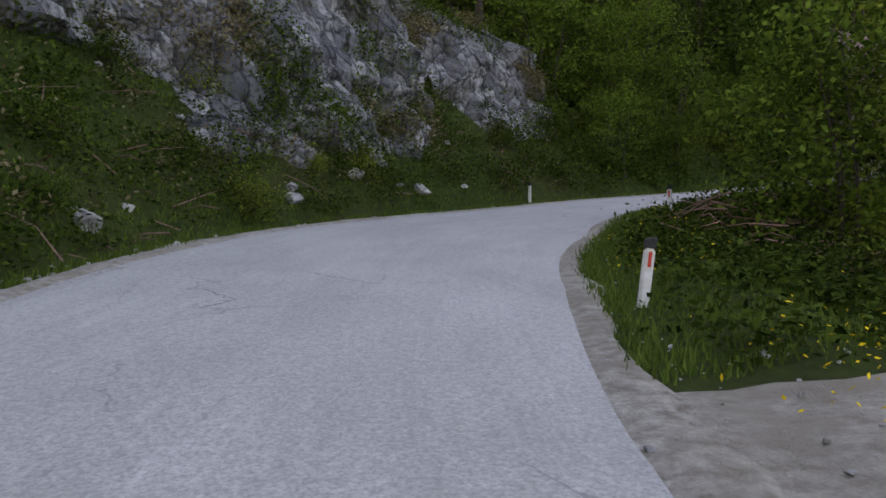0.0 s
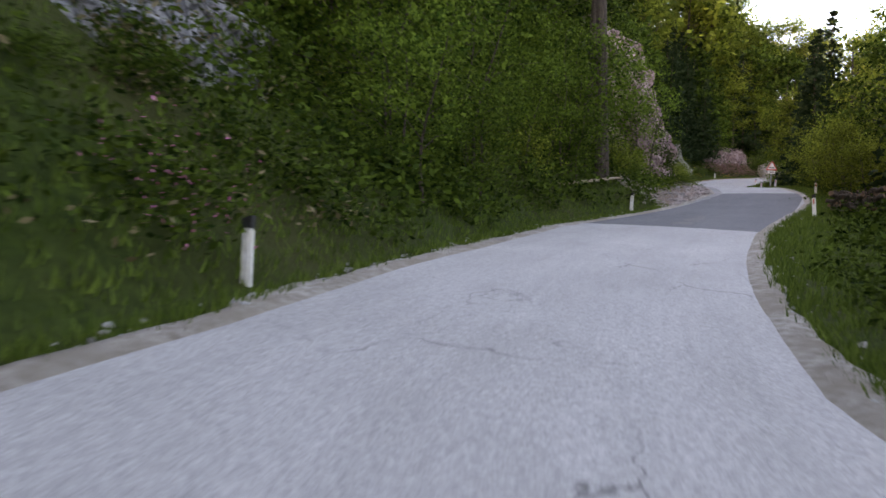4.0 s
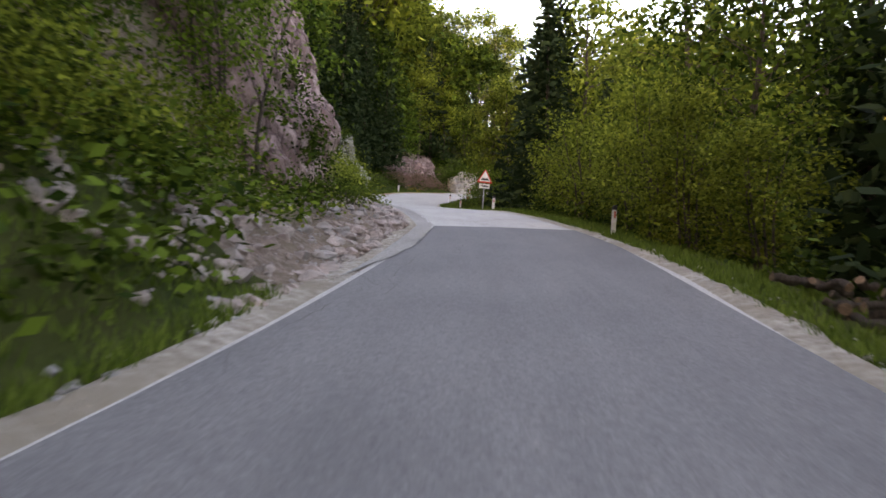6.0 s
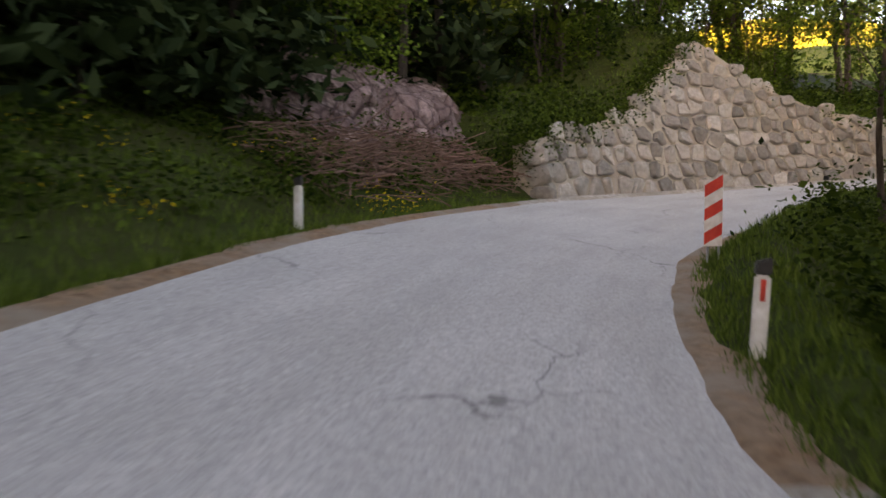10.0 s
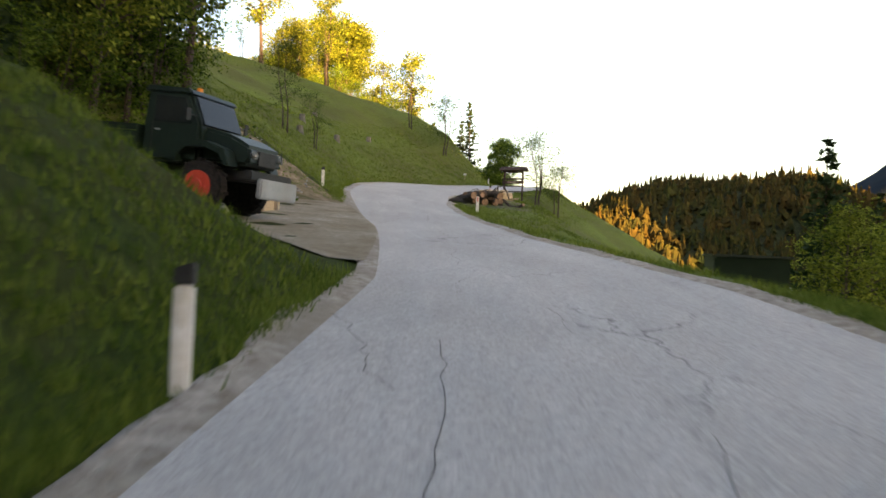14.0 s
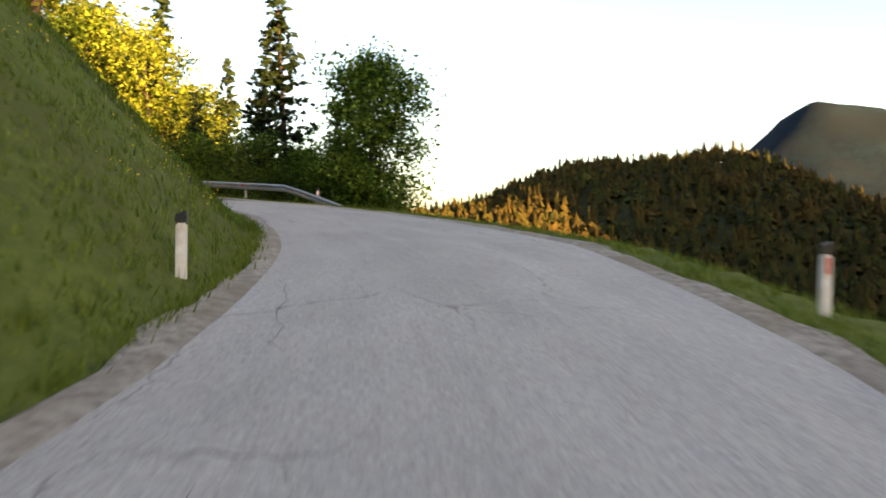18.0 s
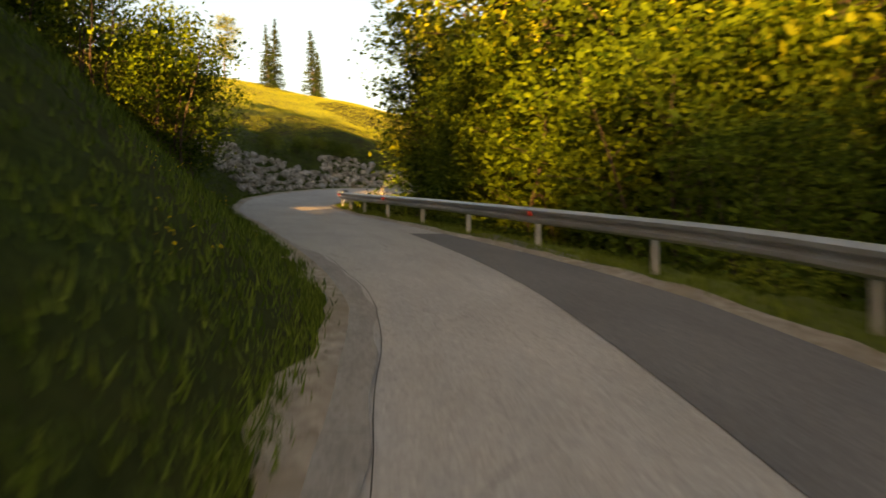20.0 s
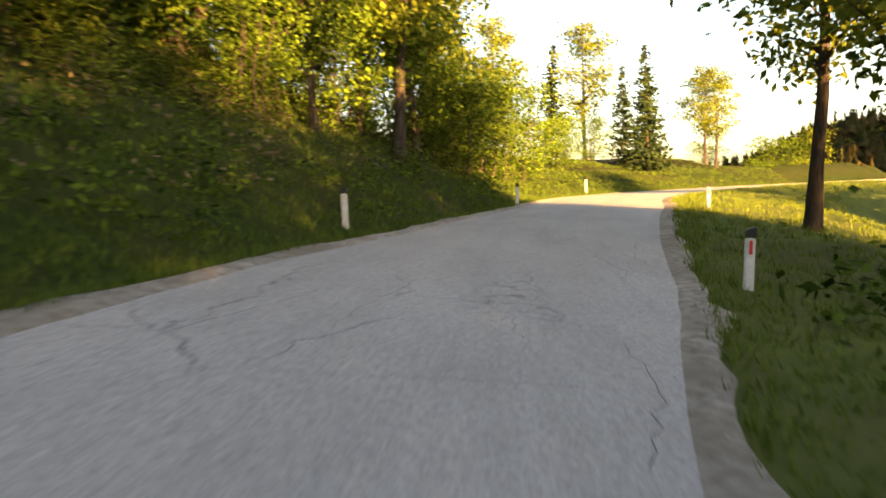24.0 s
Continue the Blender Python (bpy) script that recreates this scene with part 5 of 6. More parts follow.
for s, d, tx, ty in ((38.5, -3.4, 2, 7), (54.0, -3.6, 0, 0), (79.8, -3.6, 0, -4), (96.3, -4.1, 3, 0), (113.2, -3.55, 0, 3), (129.7, -3.4, 0, 2), (138.0, -1.4, 0, 5), (155.0, -1.85, 0, 4), (191.7, -4.8, 0, 6),
        (220.4, -2.6, 0, 0), (249.8, -1.7, 0, 2), (274.2, -4.7, 0, 2), (298.6, -5.6, 0, 0), (357.0, -0.85, 2, 8), (384.0, -3.1, 0, 2), (397.8, -4.8, 0, 0)):
    stand(POST_R, s, d, random.uniform(-8, 8), (tx, ty))
for s, d in ((57.5, 3.4), (80.4, 2.85), (141.4, 4.4), (194.7, 1.6), (221, 3.7), (275.8, 2.05), (298.2, 1.55), (372.6, 4.35), (388.7, 3.25), (401.5, 1.5), (411, 2.2)):
    stand(POST_L, s, d, random.uniform(-8, 8), (random.uniform(-2, 2), random.uniform(-3, 3)))

# warning sign for an uneven road
def triangle(w, z0, grow=0.0):
    h = w * 0.866
    pts = []
    for cx, cz, a0 in ((-w / 2 + 0.05, z0 + 0.03, 210), (w / 2 - 0.05, z0 + 0.03, 330), (0, z0 + h - 0.06, 90)):
        pts += [(cx + (0.045 + grow) * math.cos(radians(a0 + k)), cz + (0.045 + grow) * math.sin(radians(a0 + k))) for k in (-55, -20, 20, 55)]
    return pts


sign = tagged(new("warning_sign"), "red-bordered triangular uneven-road warning sign on a steel pole", "road sign")
part("pole", cyl(0.032, 2.5, (0, 0.03, 0.75), seg=14), STEEL, sign)
part("border", prism(triangle(0.9, 1.28), 0.02, bevel=0.004), RED, sign, "red rounded triangular border")
part("panel", prism([(x * 0.74, 1.28 + 0.085 + (z - 1.28) * 0.74) for x, z in triangle(0.9, 1.28)], 0.006, (0, -0.014, 0)), WHITE, sign, "white sign face")
bump = [(-0.24, 1.42), (0.24, 1.42), (0.24, 1.46)] + [(0.2 - 0.4 * k / 16, 1.47 + 0.085 * abs(math.sin(math.pi * 2 * k / 16))) for k in range(17)] + [(-0.24, 1.46)]
part("symbol", prism(bump, 0.004, (0, -0.02, 0)), BLACK, sign, "black double-hump symbol")
plate = part("distance_plate", box(0.62, 0.016, 0.26, 0.006, (0, 0, 1.08)), WHITE, sign, "white plate with a black distance mark")
for x, w in ((-0.2, 0.03), (-0.1, 0.1), (0.03, 0.1), (0.17, 0.09)):
    part("mark", box(w, 0.004, 0.1, 0, (x, -0.011, 1.08)), BLACK, plate)
stand(sign, 116.1, -3.55, 8, (0, 2), 0.92, 0.33)

# striped hazard panel at the inside of the bend
panel = tagged(new("hazard_panel"), "tall red and white striped hazard panel beside the bend", "road sign")
part("board", box(0.26, 0.03, 1.0, 0.01, (0, 0, 0.75)), WHITE, panel)
for k in range(3):
    z = 0.36 + 0.36 * k
    part("stripe", prism([(-0.128, z - 0.09), (0.128, z + 0.07), (0.128, z + 0.25), (-0.128, z + 0.09)], 0.004, (0, -0.018, 0)), RED, panel, "red slanted stripe")
for x in (-0.08, 0.08):
    part("leg", cyl(0.02, 0.7, (x, 0.03, 0.1), seg=10), STEEL, panel)
stand(panel, 143.95, -1.2, 0, (0, 2))

# mailbox on the hillside
mail = tagged(new("mailbox"), "grey letter box with a red flag on a short post", "mailbox")
part("post", box(0.08, 0.08, 1.1, 0.01, (0, 0, 0.25)), WOOD_OLD, mail)
part("body", prism([(-0.2, 0.8), (0.2, 0.8), (0.2, 1.0), (0.12, 1.08), (-0.12, 1.08), (-0.2, 1.0)], 0.34, bevel=0.015), STEEL, mail)
part("flag", box(0.012, 0.1, 0.12, 0, (0.21, -0.05, 1.08)), RED, mail, "small red flag")
stand(mail, 262.7, 3.9, 20, size=0.62)


# guardrails: posts, a folded steel band, reflectors
def guardrail(s0, s1, ramp0, ramp1, off, label):
    rail = tagged(new("guardrail"), label, "guardrail")
    prof = [(0.0, 0.155), (0.02, 0.15), (0.075, 0.105), (0.075, 0.05), (0.015, 0.015), (0.015, -0.015), (0.075, -0.05), (0.075, -0.105), (0.02, -0.15), (0.0, -0.155)]
    s = np.r_[np.arange(s0, s1, 0.8), s1]
    seg = 4.0
    cut = [float(v) for v in np.arange(s0, s1, seg)] + [s1]
    for a, b in zip(cut[:-1], cut[1:]):
        if b - a < 0.3:
            continue
        q = np.linspace(a - 0.06, b + 0.06, 6)
        rows = []
        for si in q:
            drop0 = max(0.0, (ramp0 - si) / max(ramp0 - s0, 0.01)) if ramp0 > s0 else 0
            drop1 = max(0.0, (si - ramp1) / max(s1 - ramp1, 0.01)) if ramp1 < s1 else 0
            d = float(np.interp(si, SS, ER)) - float(np.interp(si, (s0, s1), off)) - 0.5 * (drop0 + drop1)
            p = spot(si, d)
            base = float(lay(si, d)[2])
            h = (base + 0.62) * (1 - max(drop0, drop1)) + (p.z - 0.05) * max(drop0, drop1)
            hx = radians(heading(si))
            rows.append([(p.x - math.sin(hx) * o, p.y + math.cos(hx) * o, h + z) for o, z in prof] + [(p.x - math.sin(hx) * (o - 0.006), p.y + math.cos(hx) * (o - 0.006), h + z) for o, z in reversed(prof)])
        v = np.array(rows)
        n, c = v.shape[:2]
        f = [(i * c + k, i * c + (k + 1) % c, (i + 1) * c + (k + 1) % c, (i + 1) * c + k) for i in range(n - 1) for k in range(c)]
        f += [tuple(range(c - 1, -1, -1)), tuple((n - 1) * c + k for k in range(c))]
        band = new("rail_band", mesh("rail_band", v.reshape(-1, 3), f, STEEL, False))
        band.parent = rail
        mid = 0.5 * (a + b)
        if ramp0 <= mid <= ramp1:
            hx = heading(mid)
            d = float(np.interp(mid, SS, ER)) - float(np.interp(mid, (s0, s1), off)) - 0.08
            p = spot(mid, d)
            base = float(lay(mid, d)[2])
            post = part("rail_post", solid([box(0.012, 0.1, 1.5, 0.002), box(0.06, 0.01, 1.5, 0.002, (0.03, 0.05, 0)), box(0.06, 0.01, 1.5, 0.002, (0.03, -0.05, 0))]), STEEL, rail)
            post.matrix_basis = Matrix.Translation((p.x, p.y, base)) @ pose(0, 0, 0, 0, 0, hx)
            if mid < s1 - 4 and s1 - s0 > 20 and (int(mid) % 3 == 0 or mid - s0 < 7):
                rf = part("reflector", box(0.1, 0.012, 0.1, 0.004, (0, 0, 0)), RED, band, "red triangular reflector")
                x, y, _ = lay(mid, d + 0.17)
                rf.matrix_basis = Matrix.Translation((float(x), float(y), base + 0.66)) @ pose(0, 0, 0, 0, 0, hx + 60)
    return rail


guardrail(296.4, 349.2, 299.6, 349.1, (0.7, 0.2), "galvanised steel guardrail on posts around the bend")
guardrail(366.4, 376.6, 366.5, 376.5, (0.5, 0.3), "galvanised steel guardrail on posts above the drop")


# logs
def log(length, r, g, bark=BARK, bend=0.1, name="log", cut=None):
    e = new(name)
    k = 6
    pts = [(length * (i / k - 0.5), bend * math.sin(i * 1.1 + r * 50), bend * 0.5 * math.cos(i * 1.7)) for i in range(k + 1)]
    rad = [r * (1.08 - 0.25 * i / k + 0.05 * math.sin(i * 2.3)) for i in range(k + 1)]
    v, f = tube(pts, rad, 10)
    o = new("bark", mesh("bark", v, f, bark, True))
    o.parent = e
    for i, sgn in ((0, -1), (k, 1)):
        ring = [v[i * 10 + j] for j in range(10)]
        c = new("cut_end", mesh("cut_end", [q + Vector((sgn * 0.004, 0, 0)) for q in ring] + [Vector(pts[i]) + Vector((sgn * 0.012, 0, 0))], [((j + 1) % 10, j, 10) if sgn < 0 else (j, (j + 1) % 10, 10) for j in range(10)], cut or LOG_END))
        c.parent = e
        tagged(c, "orange-brown sawn end" if cut is None else "weathered dark sawn end")
    return e


g = np.random.default_rng(51)
LOGS = [tagged(log(2.4, 0.18, g), "grey-barked felled log in a roadside pile", "log", "logs of the roadside pile"), tagged(log(2.0, 0.14, g, bend=0.16), "crooked felled log in a roadside pile", "log", "logs of the roadside pile"),
    tagged(log(2.8, 0.08, g, bend=0.3), "thin bent branch in a roadside log pile", "log", "logs of the roadside pile"), tagged(log(2.2, 0.035, g, bend=0.35), "bare branch sticking out of a log pile", "branch", "logs of the roadside pile")]
count = {}


def lie(ob, p, rx, ry, rz, size=1.0):
    m = Matrix.Translation(p) @ pose(0, 0, 0, rx, ry, rz) @ Matrix.Scale(size, 4)
    if ob.name not in count:
        count[ob.name] = 1
        ob.matrix_basis = m
        return ob
    return copy_thing(ob, m)


for lay_n, (n, h) in enumerate(((7, 0.16), (5, 0.34), (3, 0.5))):
    for i in range(n):
        k = 0 if lay_n == 0 and i < 5 else int(g.integers(0, 3))
        p = spot(230.3 + g.normal() * 0.6, -2.2 - 0.4 * i - 0.18 * lay_n, 0)
        p.z = float(lay(230.5, -2.2)[2]) - 0.1 + h
        lie(LOGS[k], p, g.uniform(0, 360), g.normal() * 4, heading(230.5) + g.normal() * (14 + 9 * lay_n) + 14)
for i in range(12):
    p = spot(230.6 + g.uniform(-0.6, 1.2), -2.7 - g.uniform(0, 2.2), 0)
    p.z = float(lay(230.5, -2.2)[2]) + 0.35 + g.uniform(0, 0.4)
    lie(LOGS[3], p, g.uniform(0, 360), g.uniform(-22, 10), heading(230.5) + g.uniform(-70, 70), g.uniform(0.6, 0.95))
# woodpile below the second bend
ROOT = [tagged(log(1.5, 0.17, g, bend=0.12, cut=WOOD_ROT), "weathered dark log in an old woodpile", "log", "old woodpile"), tagged(log(1.1, 0.24, g, bend=0.08, cut=WOOD_ROT), "thick split stump in an old woodpile", "log", "old woodpile")]
for i in range(90):
    p = spot(g.uniform(80, 87.5), -4.2 - g.uniform(0, 1.4), 0)
    p.z = float(lay(82, -3)[2]) + 0.12 + g.uniform(0, 0.62)
    lie(ROOT[int(i % 4 == 0)], p, g.uniform(0, 360), g.normal() * 14, heading(82) + g.normal() * 45, g.uniform(0.32, 0.72))

# sawn beams stacked beside the road
BEAM = tagged(part("beam", box(5.4, 0.18, 0.18, 0.008), WOOD_NEW), "pale new sawn timber beam in a stack", "beam", "stack of sawn beams")
for tier, n in ((0, 7), (1, 7), (2, 5)):
    for i in range(n):
        p = spot(241.6, -2.5 - 0.3 * i - 0.1 * tier, 0)
        p.z = float(lay(241.6, -2.2)[2]) + 0.02 + 0.19 * tier
        lie(BEAM, p + Vector((g.normal() * 0.15, 0, 0)), 0, -4.5, heading(241.6) + g.normal() * 0.9 + 2.5)
SLEEPER = tagged(part("bearer", box(0.12, 2.6, 0.12, 0.008), WOOD_OLD), "squared wooden bearer under the beams", "bearer", "stack of sawn beams")
for s in (239.6, 241.6, 243.8):
    p = spot(s, -3.5)
    p.z = float(lay(s, -2.2)[2]) - 0.12
    lie(SLEEPER, p, 0, 0, heading(s))

# roofed wooden notice board
kiosk = tagged(new("notice_board"), "dark wooden roofed notice board with a bench rail", "notice board")
for x in (-0.8, 0.8):
    part("post", box(0.13, 0.13, 2.6, 0.012, (x, 0, 1.1)), WOOD_DARK, kiosk)
for sgn in (-1, 1):
    roof = part("roof_slope", box(2.3, 0.62, 0.04, 0.006), WOOD_DARK, kiosk)
    roof.matrix_basis = Matrix.Translation((0, sgn * 0.25, 2.48)) @ pose(0, 0, 0, sgn * -32, 0, 0)
    for k in range(12):
        part("roof_batten", box(0.03, 0.62, 0.03, 0, (-1.05 + 0.19 * k, 0, 0.035)), WOOD_DARK, roof)
for z, t in ((2.2, 0.1), (1.62, 0.12), (1.02, 0.1)):
    part("rail", box(1.75 if z > 2 else 1.95, 0.08, t, 0.01, (0, -0.07, z)), WOOD_DARK, kiosk)
part("bench", box(2.1, 0.4, 0.06, 0.01, (0, -0.2, 0.55)), WOOD_DARK, kiosk)
board = part("name_board", box(1.9, 0.05, 0.26, 0.01, (0, -0.12, 1.35)), WOOD_DARK, kiosk, "carved name board")
for k in range(6):
    part("letter_bar", box(0.09, 0.012, 0.14, 0, (-0.42 + 0.17 * k, -0.15, 1.35)), WOOD_OLD, board)
stand(kiosk, 251.8, -3.2, -8, size=0.95)

# boards holding the drive
keep = tagged(new("timber_edging"), "upright sawn boards edging the gravel drive", "timber edging")
for k in range(3):
    part("board", box(3.3, 0.06, 0.19, 0.006, (0, 0, 0.1 + 0.2 * k)), WOOD_NEW, keep)
for x in (-1.2, 0, 1.2):
    part("stake", box(0.1, 0.1, 1.0, 0.008, (x, -0.08, 0.25)), WOOD_OLD, keep)
stand(keep, 209.4, 4.1, 78, size=0.85)
# plank and plate on the left verge
PLANK = tagged(part("plank", box(5.5, 0.22, 0.06, 0.006), WOOD_OLD), "long weathered plank lying on the verge", "plank")
PLANK.matrix_basis = Matrix.Translation(spot(79.5, 4.2, 0.25)) @ pose(0, 0, 0, 8, -7, heading(80) - 8)

# ---- the old forestry truck on the drive, and the trailer ----
GREEN = mat("dark_green_paint", (0.004, 0.011, 0.008), (0.008, 0.018, 0.012), 4, 0.45, 0.03)
RUBBER = mat("rubber", (0.012, 0.012, 0.012), (0.035, 0.032, 0.03), 12, 0.9, 0.4)
RIM = mat("red_wheel", (0.32, 0.035, 0.02), (0.42, 0.05, 0.03), 6, 0.55, 0.1)
AMBER = mat("amber_lens", (0.8, 0.2, 0.01), (0.9, 0.28, 0.02), 6, 0.3, 0.0)
DARK_GLASS = mat("dark_glass", (0.01, 0.012, 0.014), (0.02, 0.024, 0.028), 4, 0.06, 0.0)
GLASS = bpy.data.materials.new("glass")
GLASS.use_nodes = True
gp = GLASS.node_tree.nodes["Principled BSDF"]
gp.inputs["Base Color"].default_value, gp.inputs["Roughness"].default_value = (0.7, 0.75, 0.78, 1), 0.05
gp.inputs["Transmission Weight"].default_value = 0.85


def wheel(parent, x, y, z, r, w, rim):
    """Tyre with lugs, and a dished rim; the axle lies along y."""
    bm = cyl(r * 0.95, w, axis="y", seg=28)
    bmesh.ops.bevel(bm, geom=[e for e in bm.edges if abs(e.verts[0].co.y - e.verts[1].co.y) < 1e-4], offset=0.05, segments=2, affect="EDGES")
    lugs = []
    for k in range(18):
        b = box(0.07, w * 0.46, 0.07, 0.01, (0, (0.25 if k % 2 else -0.25) * w, r * 0.95))
        bmesh.ops.rotate(b, cent=(0, 0, 0), matrix=Matrix.Rotation(2 * math.pi * k / 18, 3, "Y"), verts=b.verts)
        lugs.append(b)
    t = part("tyre", solid([bm, *lugs]), RUBBER, parent)
    t.matrix_basis = Matrix.Translation((x, y, z))
    side = -1 if y < 0 else 1
    d = part("rim", solid([cyl(r * 0.56, 0.05, (0, side * (w / 2 + 0.005), 0), "y", 24), cyl(r * 0.25, 0.12, (0, side * (w / 2 + 0.03), 0), "y", 18)] + [cyl(0.02, 0.04, (r * 0.38 * math.cos(a), side * (w / 2 + 0.045), r * 0.38 * math.sin(a)), "y", 8) for a in [k * math.pi / 3 for k in range(6)]]), rim, t, "red steel rim" if rim is RIM else "")
    return t


truck = tagged(new("forestry_truck"), "old dark green forestry truck with red wheels on the drive", "truck")
part("chassis", box(4.3, 0.8, 0.22, 0.03, (-0.1, 0, 0.85)), BLACK, truck)
for x in (1.3, -1.35):
    for y in (-0.82, 0.82):
        wheel(truck, x, y, 0.55, 0.55, 0.32, RIM)
part("bonnet", prism([(1.05, 1.05), (2.15, 1.05), (2.25, 1.2), (2.2, 1.45), (1.75, 1.66), (1.05, 1.78)], 1.3, bevel=0.07), GREEN, truck)
cab = part("cab", prism([(-0.25, 0.98), (1.12, 0.98), (1.12, 1.78), (0.82, 2.42), (-0.2, 2.46), (-0.28, 1.7)], 1.62, bevel=0.07), GREEN, truck)
part("roof", prism([(-0.3, 2.4), (0.9, 2.38), (0.78, 2.5), (-0.22, 2.53)], 1.66, bevel=0.03), GREEN, cab)
ws = part("windscreen", box(0.02, 1.36, 0.62, 0.005), DARK_GLASS, cab, "windscreen glass reflecting the sky")
ws.matrix_basis = Matrix.Translation((1.0, 0, 2.08)) @ pose(0, 0, 0, 0, -25, 0)
for y in (-0.822, 0.822):
    part("side_window", prism([(0.02, 1.78), (0.92, 1.78), (0.7, 2.3), (0.02, 2.32)], 0.012, (0, y, 0)), DARK_GLASS, cab)
    part("door_seam", box(0.015, 0.012, 0.75, 0, (-0.02, y, 1.4)), BLACK, cab)
    part("door_handle", box(0.13, 0.03, 0.03, 0.008, (0.12, y * 1.015, 1.62)), STEEL, cab)
    part("mudguard", prism([(0.72, 1.0), (0.75, 1.16), (0.95, 1.3), (1.35, 1.33), (1.72, 1.22), (1.86, 1.0), (1.98, 1.0), (1.85, 1.32), (1.4, 1.46), (0.85, 1.42), (0.62, 1.2), (0.6, 1.0)], 0.36, (0, y * 1.0, 0), 0.015), GREEN, truck)
    part("headlight", cyl(0.1, 0.06, (2.24, y * 0.62, 1.3), "x", 18), GLASS, truck, "round glass headlight")
    part("mirror", solid([cyl(0.012, 0.3, (1.0, y * 1.12, 1.95), "y", 8), box(0.03, 0.14, 0.24, 0.01, (1.0, y * 1.3, 1.95))]), BLACK, truck)
part("grille", box(0.03, 0.7, 0.3, 0.01, (2.24, 0, 1.24)), BLACK, truck)
part("bumper", box(0.18, 1.7, 0.2, 0.03, (2.32, 0, 0.86)), BLACK, truck)
part("beacon", cyl(0.08, 0.16, (0.2, 0.35, 2.62), seg=16, r2=0.06), AMBER, truck, "orange beacon")
bed = part("load_bed", box(2.35, 1.8, 0.1, 0.015, (-1.5, 0, 1.2)), GREEN, truck)
for y in (-0.89, 0.89):
    for k in range(3):
        part("side_board", box(2.35, 0.04, 0.13, 0.01, (-1.5, y, 1.33 + 0.145 * k)), GREEN, bed)
for x in (-2.66, -0.34):
    part("end_board", box(0.04, 1.76, 0.44, 0.01, (x, 0, 1.47)), GREEN, bed)
part("front_blade", box(0.12, 1.5, 0.4, 0.03, (2.55, 0, 0.62)), STEEL, truck, "grey mounting plate")
tp = Vector((133.9, 64.8, 16.6))
truck.matrix_basis = Matrix.Translation(tp) @ pose(0, 0, 0, 0, 4.5, heading(207) - 111)

trailer = tagged(new("trailer"), "dark green two-wheeled trailer parked below the road", "trailer")
part("tub", prism([(-1.3, 0.55), (1.3, 0.55), (1.42, 1.15), (-1.42, 1.15)], 1.5, bevel=0.03), GREEN, trailer)
part("rim_rail", box(2.95, 1.62, 0.06, 0.015, (0, 0, 1.17)), GREEN, trailer)
for y in (-0.85, 0.85):
    wheel(trailer, 0, y, 0.38, 0.38, 0.2, STEEL)
part("drawbar", box(1.3, 0.08, 0.08, 0.01, (1.9, 0, 0.5)), BLACK, trailer)
trp = spot(206.8, -7.2)
trp.z = float(ground(trp.x, trp.y)) + 0.02
trailer.matrix_basis = Matrix.Translation(trp) @ pose(0, 0, 0, 0, 0, heading(210) + 160)

# stumps on the hillside
STUMP = new("stump")
v, f = tube([(0, 0, -0.3), (0, 0, 0.0), (0.02, 0, 0.42)], [0.3, 0.24, 0.19], 10)
o = new("bark", mesh("bark", v, f, BARK_PALE, True))
o.parent = STUMP
o = new("cut_top", mesh("cut_top", v[20:30] + [Vector((0.02, 0, 0.425))], [(j, (j + 1) % 10, 10) for j in range(10)], LOG_END))
o.parent = STUMP
tagged(STUMP, "short weathered tree stump in the meadow", "stump", "stumps on the hillside")
for s, d in ((242.7, 8.3), (239.5, 9.6), (236, 8.4), (247, 12), (251, 9)):
    lie(STUMP, spot(s, d), 0, 0, s * 37)

# brushwood heap
def twigs(name, n, length, s0, s1, d0, d1, label, seed, r=0.012, material=DEAD):
    g = np.random.default_rng(seed)
    pieces = []
    for i in range(n):
        p = spot(g.uniform(s0, s1), g.uniform(d0, d1), g.uniform(0.02, 0.6))
        a, b = g.uniform(0, 6.28), g.normal() * 0.28
        L = length * g.uniform(0.4, 1.2)
        way = Vector((math.cos(a), math.sin(a), b))
        pieces.append(tube([p - way * L / 2, p + Vector((g.normal() * 0.1, g.normal() * 0.1, 0.08)), p + way * L / 2], [r * 1.5, r, r * 0.4], 4))
    return tagged(new(name, mesh(name, *join(pieces), material)), label, "brushwood", kind="stuff")


twigs("brushwood", 520, 1.7, 143, 150.5, 4.9, 6.6, "heap of reddish brown cut brushwood at the foot of the slope", 61)
twigs("dead_branches", 120, 1.6, 42, 58, -9, -5.2, "tangle of bare dead branches inside the bend", 62, 0.014)
twigs("dead_branches", 70, 1.4, 34, 56, 4.2, 7.5, "dead grey twigs on the grassy bank", 63, 0.012)
twigs("saplings", 60, 3.0, 62, 84, 6, 10, "thin bare saplings on the dark slope", 64, 0.02, BARK)

